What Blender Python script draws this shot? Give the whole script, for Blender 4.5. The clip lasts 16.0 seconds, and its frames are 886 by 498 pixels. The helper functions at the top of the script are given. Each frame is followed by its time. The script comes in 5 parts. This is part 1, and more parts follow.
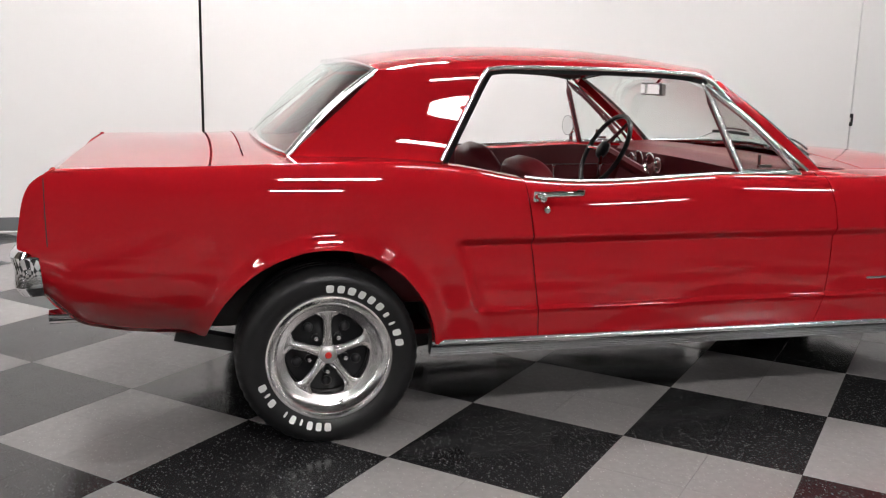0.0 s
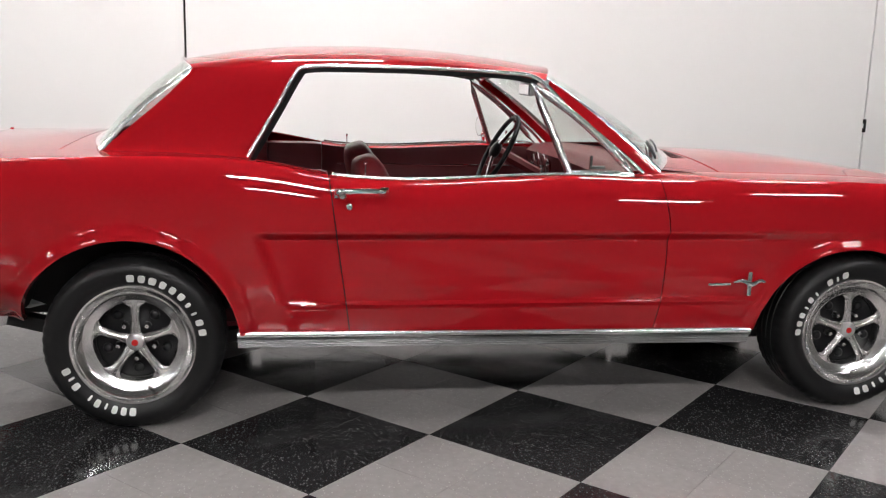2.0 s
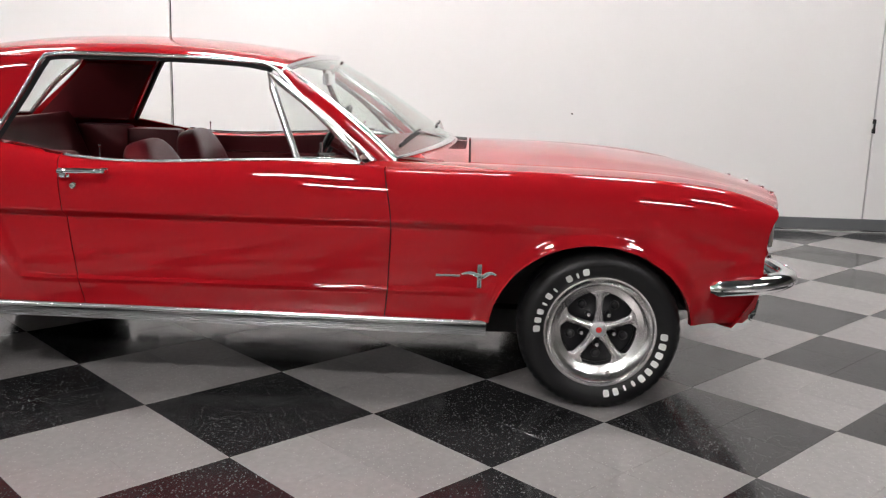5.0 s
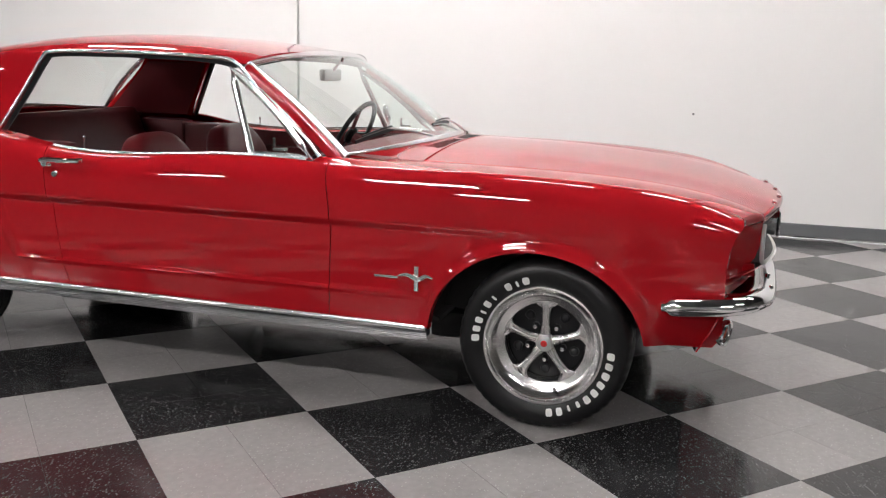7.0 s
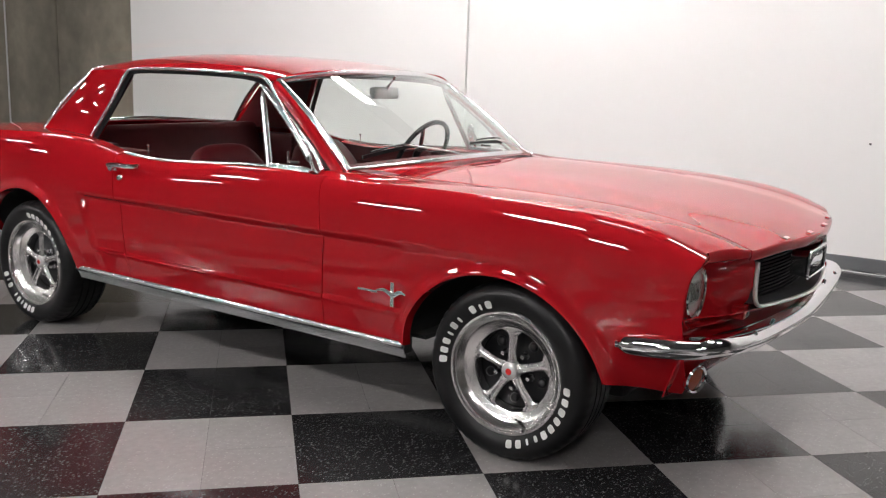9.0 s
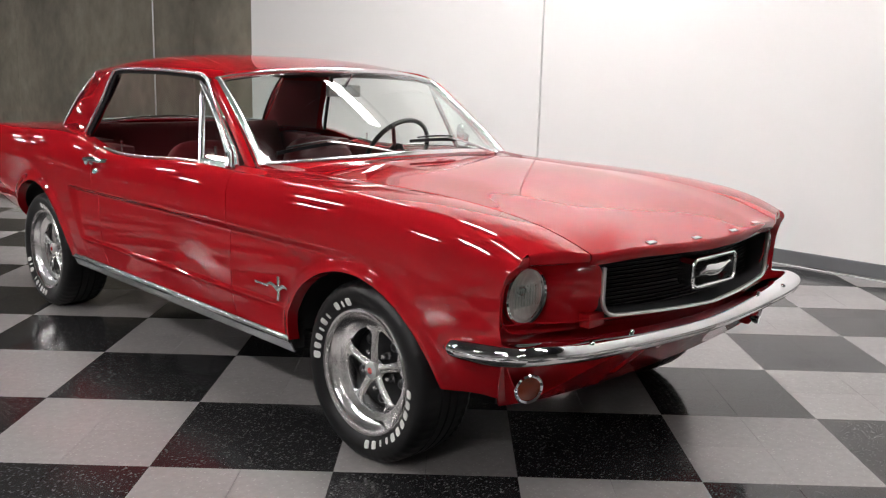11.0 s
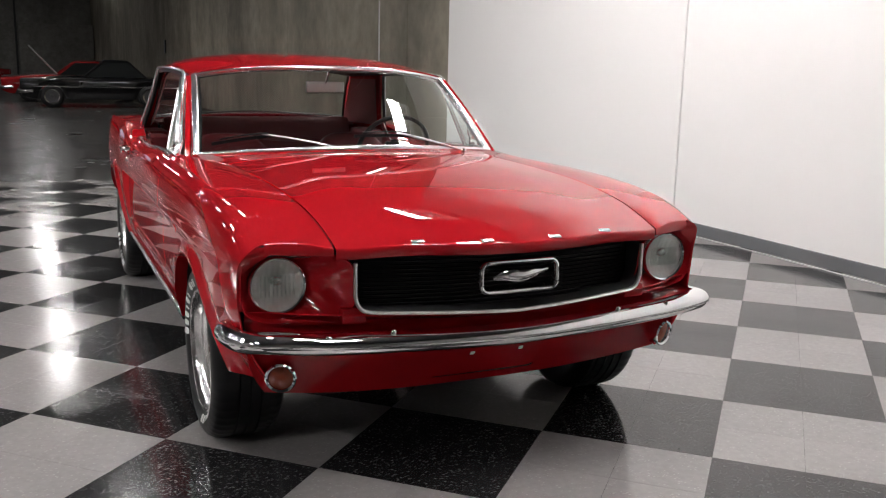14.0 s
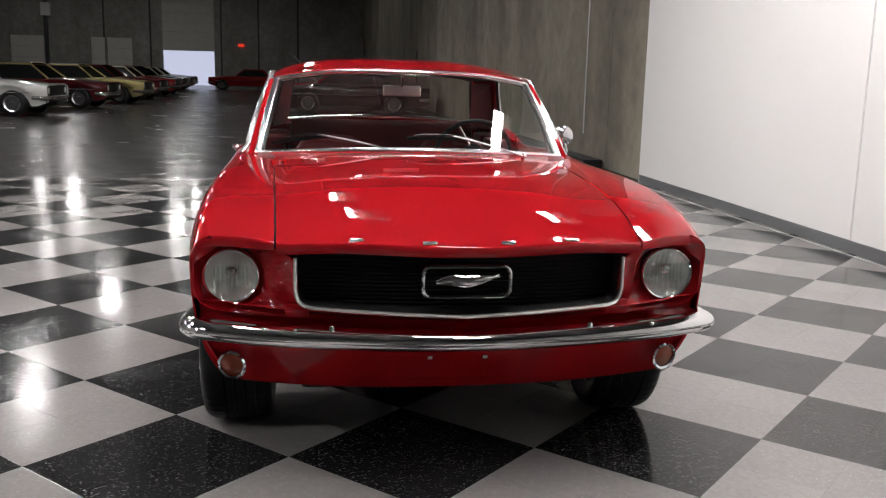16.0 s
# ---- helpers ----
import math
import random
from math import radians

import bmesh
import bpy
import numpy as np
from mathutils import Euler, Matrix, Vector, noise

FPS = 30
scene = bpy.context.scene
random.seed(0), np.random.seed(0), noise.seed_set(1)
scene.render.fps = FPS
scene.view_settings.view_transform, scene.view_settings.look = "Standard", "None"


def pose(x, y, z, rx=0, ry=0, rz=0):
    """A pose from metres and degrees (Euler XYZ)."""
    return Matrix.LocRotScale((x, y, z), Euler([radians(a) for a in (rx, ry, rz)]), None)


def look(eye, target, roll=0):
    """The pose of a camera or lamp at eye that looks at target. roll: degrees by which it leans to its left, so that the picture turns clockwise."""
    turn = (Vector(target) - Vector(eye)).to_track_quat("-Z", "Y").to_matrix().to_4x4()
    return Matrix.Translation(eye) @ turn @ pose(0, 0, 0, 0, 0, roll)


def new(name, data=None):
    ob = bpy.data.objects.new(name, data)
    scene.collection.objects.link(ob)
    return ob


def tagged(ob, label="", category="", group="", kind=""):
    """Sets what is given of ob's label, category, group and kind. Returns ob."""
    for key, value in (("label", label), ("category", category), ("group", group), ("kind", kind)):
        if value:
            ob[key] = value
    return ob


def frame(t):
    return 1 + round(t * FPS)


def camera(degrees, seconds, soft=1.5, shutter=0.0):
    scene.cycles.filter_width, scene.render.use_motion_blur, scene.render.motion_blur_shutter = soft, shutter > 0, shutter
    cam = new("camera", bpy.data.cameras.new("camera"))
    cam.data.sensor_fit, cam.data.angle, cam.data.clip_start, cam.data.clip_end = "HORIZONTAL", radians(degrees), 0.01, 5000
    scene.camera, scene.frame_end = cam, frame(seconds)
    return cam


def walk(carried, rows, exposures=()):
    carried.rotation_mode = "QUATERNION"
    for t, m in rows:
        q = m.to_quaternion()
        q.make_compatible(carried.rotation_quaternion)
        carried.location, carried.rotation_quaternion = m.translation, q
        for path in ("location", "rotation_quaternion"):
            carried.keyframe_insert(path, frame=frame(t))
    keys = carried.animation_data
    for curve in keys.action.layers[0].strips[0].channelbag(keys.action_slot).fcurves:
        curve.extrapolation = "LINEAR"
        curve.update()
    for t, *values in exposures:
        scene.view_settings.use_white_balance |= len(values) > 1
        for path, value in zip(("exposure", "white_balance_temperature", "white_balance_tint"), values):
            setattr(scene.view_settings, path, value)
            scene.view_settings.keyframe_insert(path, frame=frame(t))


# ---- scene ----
cam = camera(51.9, 16.0, soft=1.2)
PATH = [
    (0, (-3.159, -3.785, 1.27), (-2.642, -1.891, 0.887), 1.3),
    (0.5, (-2.932, -3.853, 1.273), (-2.466, -1.945, 0.893), 1.5),
    (1, (-2.685, -3.913, 1.271), (-2.282, -1.991, 0.893), 1.5),
    (1.5, (-2.419, -3.972, 1.272), (-2.072, -2.039, 0.894), 1.6),
    (2, (-2.143, -4.033, 1.274), (-1.845, -2.092, 0.895), 1.5),
    (2.5, (-1.875, -4.082, 1.274), (-1.601, -2.138, 0.895), 1.7),
    (3, (-1.603, -4.127, 1.282), (-1.373, -2.178, 0.9), 1.9),
    (3.5, (-1.335, -4.156, 1.278), (-1.151, -2.201, 0.896), 1.9),
    (4, (-1.07, -4.182, 1.274), (-0.949, -2.222, 0.896), 1.9),
    (4.5, (-0.798, -4.195, 1.278), (-0.745, -2.234, 0.891), 1.8),
    (5, (-0.529, -4.193, 1.279), (-0.575, -2.232, 0.888), 1.8),
    (7.5, (0.757, -3.797, 1.298), (0.056, -1.97, 0.886), 1.6),
    (8, (0.987, -3.693, 1.313), (0.128, -1.934, 0.902), 1.8),
    (8.5, (1.226, -3.571, 1.306), (0.237, -1.876, 0.923), 1.9),
    (9, (1.458, -3.432, 1.293), (0.371, -1.795, 0.923), 1.9),
    (9.5, (1.677, -3.273, 1.282), (0.511, -1.689, 0.918), 1.9),
    (9.7, (1.761, -3.209, 1.277), (0.572, -1.641, 0.918), 2.1),
    (11.8, (2.568, -2.336, 1.299), (1.019, -1.127, 0.923), 1.2),
    (12, (2.639, -2.25, 1.294), (1.061, -1.079, 0.921), 1.4),
    (12.5, (2.802, -2.041, 1.306), (1.168, -0.953, 0.925), 1.4),
    (13, (2.95, -1.834, 1.304), (1.257, -0.838, 0.925), 1.4),
    (13.5, (3.079, -1.602, 1.306), (1.342, -0.688, 0.925), 1.5),
    (14, (3.184, -1.36, 1.303), (1.401, -0.541, 0.92), 1.3),
    (14.5, (3.277, -1.133, 1.3), (1.449, -0.418, 0.919), 1.3),
    (15, (3.356, -0.904, 1.297), (1.479, -0.327, 0.918), 1.2),
    (15.5, (3.4, -0.67, 1.296), (1.484, -0.234, 0.921), 1.3),
    (16, (3.411, -0.457, 1.294), (1.467, -0.173, 0.919), 1.4),
]
walk(cam, [(t, look(eye, target, roll)) for t, eye, target, roll in PATH])

# ---- light ----
world = bpy.data.worlds.new("hall_air")
scene.world = world
world.use_nodes = True
bg = world.node_tree.nodes["Background"]
bg.inputs[0].default_value = (0.9, 0.95, 1.0, 1)
bg.inputs[1].default_value = 0.0
LAMP_POWER = 103.0
scene.view_settings.exposure = 0.0


# ---- materials ----
def mat(name, col, rough=0.5, metal=0.0, coat=0.0, var=0.06, scale=6.0, bump=0.0, bscale=80.0, rvar=0.05, spec=0.5, coat_rough=0.03):
    m = bpy.data.materials.new(name)
    m.use_nodes = True
    nt = m.node_tree
    b = nt.nodes["Principled BSDF"]
    b.inputs["Roughness"].default_value = rough
    b.inputs["Metallic"].default_value = metal
    b.inputs["Coat Weight"].default_value = coat
    b.inputs["Coat Roughness"].default_value = coat_rough
    b.inputs["Specular IOR Level"].default_value = spec
    tc = nt.nodes.new("ShaderNodeTexCoord")
    n1 = nt.nodes.new("ShaderNodeTexNoise")
    n1.inputs["Scale"].default_value = scale
    n1.inputs["Detail"].default_value = 6
    nt.links.new(tc.outputs["Object"], n1.inputs["Vector"])
    ramp = nt.nodes.new("ShaderNodeMix")
    ramp.data_type = "RGBA"
    ramp.inputs[6].default_value = (*[max(0, c * (1 - var)) for c in col], 1)
    ramp.inputs[7].default_value = (*[min(1, c * (1 + var)) for c in col], 1)
    nt.links.new(n1.outputs["Fac"], ramp.inputs[0])
    nt.links.new(ramp.outputs[2], b.inputs["Base Color"])
    if rvar:
        mr = nt.nodes.new("ShaderNodeMapRange")
        mr.inputs[3].default_value = max(0, rough - rvar)
        mr.inputs[4].default_value = min(1, rough + rvar)
        n3 = nt.nodes.new("ShaderNodeTexNoise")
        n3.inputs["Scale"].default_value = scale * 3.3
        n3.inputs["Detail"].default_value = 5
        nt.links.new(tc.outputs["Object"], n3.inputs["Vector"])
        nt.links.new(n3.outputs["Fac"], mr.inputs[0])
        nt.links.new(mr.outputs[0], b.inputs["Roughness"])
    if bump:
        n2 = nt.nodes.new("ShaderNodeTexNoise")
        n2.inputs["Scale"].default_value = bscale
        n2.inputs["Detail"].default_value = 4
        nt.links.new(tc.outputs["Object"], n2.inputs["Vector"])
        bp = nt.nodes.new("ShaderNodeBump")
        bp.inputs["Strength"].default_value = bump
        bp.inputs["Distance"].default_value = 0.002
        nt.links.new(n2.outputs["Fac"], bp.inputs["Height"])
        nt.links.new(bp.outputs[0], b.inputs["Normal"])
    return m


def glow(name, col, strength):
    m = bpy.data.materials.new(name)
    m.use_nodes = True
    nt = m.node_tree
    nt.nodes.clear()
    o = nt.nodes.new("ShaderNodeOutputMaterial")
    e = nt.nodes.new("ShaderNodeEmission")
    e.inputs[0].default_value = (*col, 1)
    e.inputs[1].default_value = strength
    nt.links.new(e.outputs[0], o.inputs[0])
    return m


def glass(name, tint, rough=0.0):
    m = bpy.data.materials.new(name)
    m.use_nodes = True
    nt = m.node_tree
    nt.nodes.clear()
    o = nt.nodes.new("ShaderNodeOutputMaterial")
    t = nt.nodes.new("ShaderNodeBsdfTransparent")
    t.inputs[0].default_value = (*tint, 1)
    g = nt.nodes.new("ShaderNodeBsdfGlossy")
    g.inputs["Roughness"].default_value = rough
    g.inputs["Color"].default_value = (0.95, 1, 0.98, 1)
    lw = nt.nodes.new("ShaderNodeLayerWeight")
    lw.inputs[0].default_value = 0.5
    pw = nt.nodes.new("ShaderNodeMath")
    pw.operation = "POWER"
    pw.inputs[1].default_value = 5
    nt.links.new(lw.outputs["Facing"], pw.inputs[0])
    one = nt.nodes.new("ShaderNodeMapRange")
    one.inputs[3].default_value, one.inputs[4].default_value = 0.045, 1.0
    nt.links.new(pw.outputs[0], one.inputs[0])
    # both faces of the pane reflect: 2R / (1 + R)
    twice = nt.nodes.new("ShaderNodeMath")
    twice.operation = "MULTIPLY"
    twice.inputs[1].default_value = 2
    nt.links.new(one.outputs[0], twice.inputs[0])
    plus = nt.nodes.new("ShaderNodeMath")
    plus.inputs[1].default_value = 1
    nt.links.new(one.outputs[0], plus.inputs[0])
    f = nt.nodes.new("ShaderNodeMath")
    f.operation = "DIVIDE"
    nt.links.new(twice.outputs[0], f.inputs[0])
    nt.links.new(plus.outputs[0], f.inputs[1])
    x = nt.nodes.new("ShaderNodeMixShader")
    nt.links.new(f.outputs[0], x.inputs[0])
    nt.links.new(t.outputs[0], x.inputs[1])
    nt.links.new(g.outputs[0], x.inputs[2])
    nt.links.new(x.outputs[0], o.inputs[0])
    return m


def tile_mat(name, col, fleck, flecks, rough, mottle):
    """Speckled vinyl tile: chips of another tone, a tone of its own for each tile, wax swirls in the gloss."""
    m = mat(name, col, rough, var=mottle, scale=34.0, rvar=0.05, bump=0.05, bscale=9.0, spec=0.34)
    nt = m.node_tree
    b = nt.nodes["Principled BSDF"]
    old = b.inputs["Base Color"].links[0].from_socket
    geo = nt.nodes.new("ShaderNodeNewGeometry")
    oi = nt.nodes.new("ShaderNodeObjectInfo")
    add = nt.nodes.new("ShaderNodeMath")
    nt.links.new(geo.outputs["Random Per Island"], add.inputs[0])
    nt.links.new(oi.outputs["Random"], add.inputs[1])
    fr = nt.nodes.new("ShaderNodeMath")
    fr.operation = "FRACT"
    nt.links.new(add.outputs[0], fr.inputs[0])
    mr = nt.nodes.new("ShaderNodeMapRange")
    mr.inputs[3].default_value, mr.inputs[4].default_value = 0.96, 1.03
    nt.links.new(fr.outputs[0], mr.inputs[0])
    tone = nt.nodes.new("ShaderNodeMix")
    tone.data_type, tone.blend_type = "RGBA", "MULTIPLY"
    tone.inputs[0].default_value = 1
    nt.links.new(old, tone.inputs[6])
    nt.links.new(mr.outputs[0], tone.inputs[7])
    pos = geo.outputs["Position"]
    v = nt.nodes.new("ShaderNodeTexVoronoi")
    v.inputs["Scale"].default_value = 150
    st = nt.nodes.new("ShaderNodeMapping")
    st.inputs["Scale"].default_value = (1, 0.55, 1)
    st.inputs["Rotation"].default_value = (0, 0, 0.6)
    nt.links.new(pos, st.inputs[0])
    nt.links.new(st.outputs[0], v.inputs["Vector"])
    lt = nt.nodes.new("ShaderNodeMath")
    lt.operation = "LESS_THAN"
    sep = nt.nodes.new("ShaderNodeSeparateColor")
    nt.links.new(v.outputs["Color"], sep.inputs[0])
    nt.links.new(sep.outputs[0], lt.inputs[0])
    lt.inputs[1].default_value = flecks
    near = nt.nodes.new("ShaderNodeMath")
    near.operation = "LESS_THAN"
    nt.links.new(v.outputs["Distance"], near.inputs[0])
    near.inputs[1].default_value = 0.38
    both = nt.nodes.new("ShaderNodeMath")
    both.operation = "MULTIPLY"
    nt.links.new(lt.outputs[0], both.inputs[0])
    nt.links.new(near.outputs[0], both.inputs[1])
    mx = nt.nodes.new("ShaderNodeMix")
    mx.data_type = "RGBA"
    nt.links.new(both.outputs[0], mx.inputs[0])
    nt.links.new(tone.outputs[2], mx.inputs[6])
    chip = nt.nodes.new("ShaderNodeMix")
    chip.data_type = "RGBA"
    nt.links.new(sep.outputs[1], chip.inputs[0])
    chip.inputs[6].default_value = (*[c + 0.2 * (f - c) for c, f in zip(col, fleck)], 1)
    chip.inputs[7].default_value = (*fleck, 1)
    nt.links.new(chip.outputs[2], mx.inputs[7])
    nt.links.new(mx.outputs[2], b.inputs["Base Color"])
    # scuffs and thin wax: broad patches of duller gloss
    scuff = nt.nodes.new("ShaderNodeTexNoise")
    scuff.inputs["Scale"].default_value, scuff.inputs["Detail"].default_value, scuff.inputs["Distortion"].default_value = 2.2, 7, 0.8
    nt.links.new(pos, scuff.inputs["Vector"])
    dull = nt.nodes.new("ShaderNodeMapRange")
    dull.inputs[1].default_value, dull.inputs[2].default_value = 0.42, 0.75
    dull.inputs[3].default_value, dull.inputs[4].default_value = -0.02, 0.13
    nt.links.new(scuff.outputs["Fac"], dull.inputs[0])
    total = nt.nodes.new("ShaderNodeMath")
    nt.links.new(b.inputs["Roughness"].links[0].from_socket, total.inputs[0])
    nt.links.new(dull.outputs[0], total.inputs[1])
    nt.links.new(total.outputs[0], b.inputs["Roughness"])
    return m


PAINT = mat("red_paint", (0.36, 0.0080, 0.0130), 0.6, coat=1.0, var=0.03, scale=2.0, rvar=0.02, spec=0.0, coat_rough=0.012)
CHROME = mat("chrome", (0.86, 0.86, 0.87), 0.035, 1.0, var=0.03, rvar=0.02, scale=12)
BRIGHT = mat("bright_trim", (0.88, 0.88, 0.89), 0.20, 1.0, var=0.03, rvar=0.04, scale=14)
POLISHED = mat("polished_alloy", (0.94, 0.93, 0.92), 0.2, 1.0, var=0.05, rvar=0.06, scale=30)
# turned on a lathe: the gloss is drawn out across the fine rings
lathe_mark = POLISHED.node_tree.nodes.new("ShaderNodeTangent")
lathe_mark.direction_type, lathe_mark.axis = "RADIAL", "Y"
POLISHED.node_tree.links.new(lathe_mark.outputs[0], POLISHED.node_tree.nodes["Principled BSDF"].inputs["Tangent"])
POLISHED.node_tree.nodes["Principled BSDF"].inputs["Anisotropic"].default_value = 0.75
ALLOY = mat("satin_alloy", (0.75, 0.75, 0.75), 0.34, 1.0, var=0.05, scale=30)
SPOKE = mat("spoke_alloy", (0.88, 0.87, 0.86), 0.24, 1.0, var=0.05, scale=30)
RUBBER = mat("tyre_rubber", (0.011, 0.011, 0.0115), 0.38, var=0.25, scale=14, bump=0.15, spec=0.26)
WHITE_RUBBER = mat("white_rubber", (0.72, 0.72, 0.70), 0.5, var=0.05, scale=40)
BLACK = mat("black_enamel", (0.009, 0.009, 0.010), 0.3, var=0.3, scale=20, spec=0.3)
DARK = mat("underbody_black", (0.020, 0.020, 0.020), 0.75, var=0.4, scale=8)
MESH = mat("grille_black", (0.010, 0.010, 0.010), 0.6, var=0.3, scale=60, spec=0.2)
RED_VINYL = mat("red_vinyl", (0.14, 0.015, 0.019), 0.4, var=0.12, scale=18, bump=0.3, bscale=260)
RED_TRIM = mat("red_interior_trim", (0.13, 0.014, 0.018), 0.45, var=0.1, scale=12, bump=0.2, bscale=200)
RED_CARPET = mat("red_carpet", (0.09, 0.008, 0.012), 0.9, var=0.3, scale=90, bump=0.5, bscale=300)
HEADLINER = mat("headliner", (0.06, 0.022, 0.022), 0.8, var=0.15, scale=40)
GLASS = glass("window_glass", (0.90, 0.945, 0.92))
LENS = glass("lamp_lens", (0.93, 0.95, 0.94), 0.04)
AMBER = mat("amber_lens", (0.20, 0.03, 0.01), 0.22, coat=0.6, var=0.15, scale=50)
RED_CAP = mat("red_cap", (0.45, 0.02, 0.02), 0.25, coat=0.5)
MIRROR = mat("mirror_face", (0.9, 0.9, 0.9), 0.02, 1.0, var=0.0, rvar=0.0)
TRIM_GREY = mat("ribbed_trim", (0.06, 0.06, 0.063), 0.42, 0.4, var=0.1, scale=20)
RIB = mat("satin_rib", (0.20, 0.20, 0.205), 0.42, 1.0, var=0.1, scale=20)
TILE_DARK = tile_mat("dark_vinyl_tile", (0.018, 0.018, 0.019), (0.11, 0.11, 0.108), 0.34, 0.125, 0.6)
TILE_LIGHT = tile_mat("grey_vinyl_tile", (0.252, 0.240, 0.236), (0.33, 0.315, 0.31), 0.2, 0.14, 0.16)
SLAB = mat("hall_concrete_floor", (0.060, 0.058, 0.056), 0.24, spec=0.12, var=0.35, scale=0.35, rvar=0.1, bump=0.05, bscale=4)
WHITE_WALL = mat("white_wall_paint", (0.82, 0.81, 0.80), 0.55, var=0.015, scale=1.2, bump=0.06, bscale=120)
# tone of the added bounce wall on the south side
BOUNCE_GREY = mat("bounce_wall_grey", (0.27, 0.27, 0.265), 0.6, var=0.03, scale=1.2, bump=0.06, bscale=120)


def stained(name, col, streak, blotch):
    """Cast concrete: cloudy blotches, long faint streaks of run-off and small pits."""
    m = mat(name, col, 0.8, var=0.25, scale=7.0, bump=0.35, bscale=14)
    nt = m.node_tree
    b = nt.nodes["Principled BSDF"]
    old = b.inputs["Base Color"].links[0].from_socket
    tc = nt.nodes.new("ShaderNodeTexCoord")
    oi = nt.nodes.new("ShaderNodeObjectInfo")
    for stretch, scale, lo, hi, amount in (((1, 1, 0.7), 0.55, 0.34, 0.68, blotch), ((2.4, 1, 0.10), 0.8, 0.30, 0.72, streak), ((1, 1, 1), 2.6, 0.3, 0.7, 0.16)):
        mp = nt.nodes.new("ShaderNodeMapping")
        mp.inputs["Scale"].default_value = stretch
        nt.links.new(tc.outputs["Object"], mp.inputs[0])
        nt.links.new(oi.outputs["Random"], mp.inputs["Location"])
        n = nt.nodes.new("ShaderNodeTexNoise")
        n.inputs["Scale"].default_value, n.inputs["Detail"].default_value = scale, 8
        nt.links.new(mp.outputs[0], n.inputs["Vector"])
        mr = nt.nodes.new("ShaderNodeMapRange")
        mr.inputs[1].default_value, mr.inputs[2].default_value = lo, hi
        mr.inputs[3].default_value, mr.inputs[4].default_value = 1 - amount, 1 + amount
        nt.links.new(n.outputs["Fac"], mr.inputs[0])
        mx = nt.nodes.new("ShaderNodeMix")
        mx.data_type, mx.blend_type = "RGBA", "MULTIPLY"
        mx.inputs[0].default_value = 1
        nt.links.new(old, mx.inputs[6])
        nt.links.new(mr.outputs[0], mx.inputs[7])
        old = mx.outputs[2]
    nt.links.new(old, b.inputs["Base Color"])
    return m


CONCRETE = stained("precast_concrete", (0.235, 0.210, 0.165), 0.09, 0.3)
FAR_CONCRETE = stained("far_hall_concrete", (0.26, 0.255, 0.235), 0.12, 0.15)
SEAM = mat("seam_black", (0.012, 0.012, 0.012), 0.8)
BASE_GREY = mat("baseboard_grey", (0.13, 0.135, 0.14), 0.5, var=0.1, scale=5)
CEIL = mat("ceiling_deck", (0.12, 0.12, 0.12), 0.7, var=0.15, scale=1.5)
STEEL = mat("fixture_steel", (0.6, 0.6, 0.6), 0.4, 0.6)
DOOR_PANEL = mat("overhead_door_paint", (0.55, 0.54, 0.50), 0.6, var=0.12, scale=2)
TUBE = glow("lamp_tube", (1.0, 0.965, 0.955), LAMP_POWER)
DAY = glow("daylight", (0.74, 0.78, 1.0), 0.75)
EXIT_RED = glow("exit_red", (1.0, 0.06, 0.03), 0.6)


# ---- mesh helpers ----
def pchip(x, table):
    """Smooth curve through (position, value) pairs, flat outside."""
    if x <= table[0][0]:
        return table[0][1]
    if x >= table[-1][0]:
        return table[-1][1]
    n = len(table)
    d = [(table[i + 1][1] - table[i][1]) / (table[i + 1][0] - table[i][0]) for i in range(n - 1)]

    def slope(i):
        if i == 0:
            return d[0]
        if i == n - 1:
            return d[-1]
        return 0.0 if d[i - 1] * d[i] <= 0 else 2 * d[i - 1] * d[i] / (d[i - 1] + d[i])

    for i in range(n - 1):
        if x <= table[i + 1][0]:
            h = table[i + 1][0] - table[i][0]
            t = (x - table[i][0]) / h
            a, b = slope(i), slope(i + 1)
            return ((2 * t ** 3 - 3 * t ** 2 + 1) * table[i][1] + (t ** 3 - 2 * t ** 2 + t) * h * a
                    + (-2 * t ** 3 + 3 * t ** 2) * table[i + 1][1] + (t ** 3 - t ** 2) * h * b)


SPLINES = {}


def curve(x, table):
    """Fair curve through (position, value) pairs, with even curvature and straight ends."""
    key = tuple(table)
    if key not in SPLINES:
        n = len(table)
        xs, ys = np.array([t[0] for t in table], float), np.array([t[1] for t in table], float)
        h = np.diff(xs)
        A, r = np.eye(n), np.zeros(n)
        for i in range(1, n - 1):
            A[i, i - 1], A[i, i], A[i, i + 1] = h[i - 1], 2 * (h[i - 1] + h[i]), h[i]
            r[i] = 6 * ((ys[i + 1] - ys[i]) / h[i] - (ys[i] - ys[i - 1]) / h[i - 1])
        SPLINES[key] = (xs, ys, np.linalg.solve(A, r), h)
    xs, ys, m, h = SPLINES[key]
    x = min(max(x, xs[0]), xs[-1])
    i = int(min(max(np.searchsorted(xs, x) - 1, 0), len(xs) - 2))
    a, b = (xs[i + 1] - x) / h[i], (x - xs[i]) / h[i]
    return float(a * ys[i] + b * ys[i + 1] + ((a ** 3 - a) * m[i] + (b ** 3 - b) * m[i + 1]) * h[i] ** 2 / 6)


def sstep(a, b, x):
    t = min(1, max(0, (x - a) / (b - a)))
    return t * t * (3 - 2 * t)


def lerp(a, b, t):
    return a + (b - a) * t


def shift(p, q, t):
    return tuple(lerp(a, b, t) for a, b in zip(p, q))


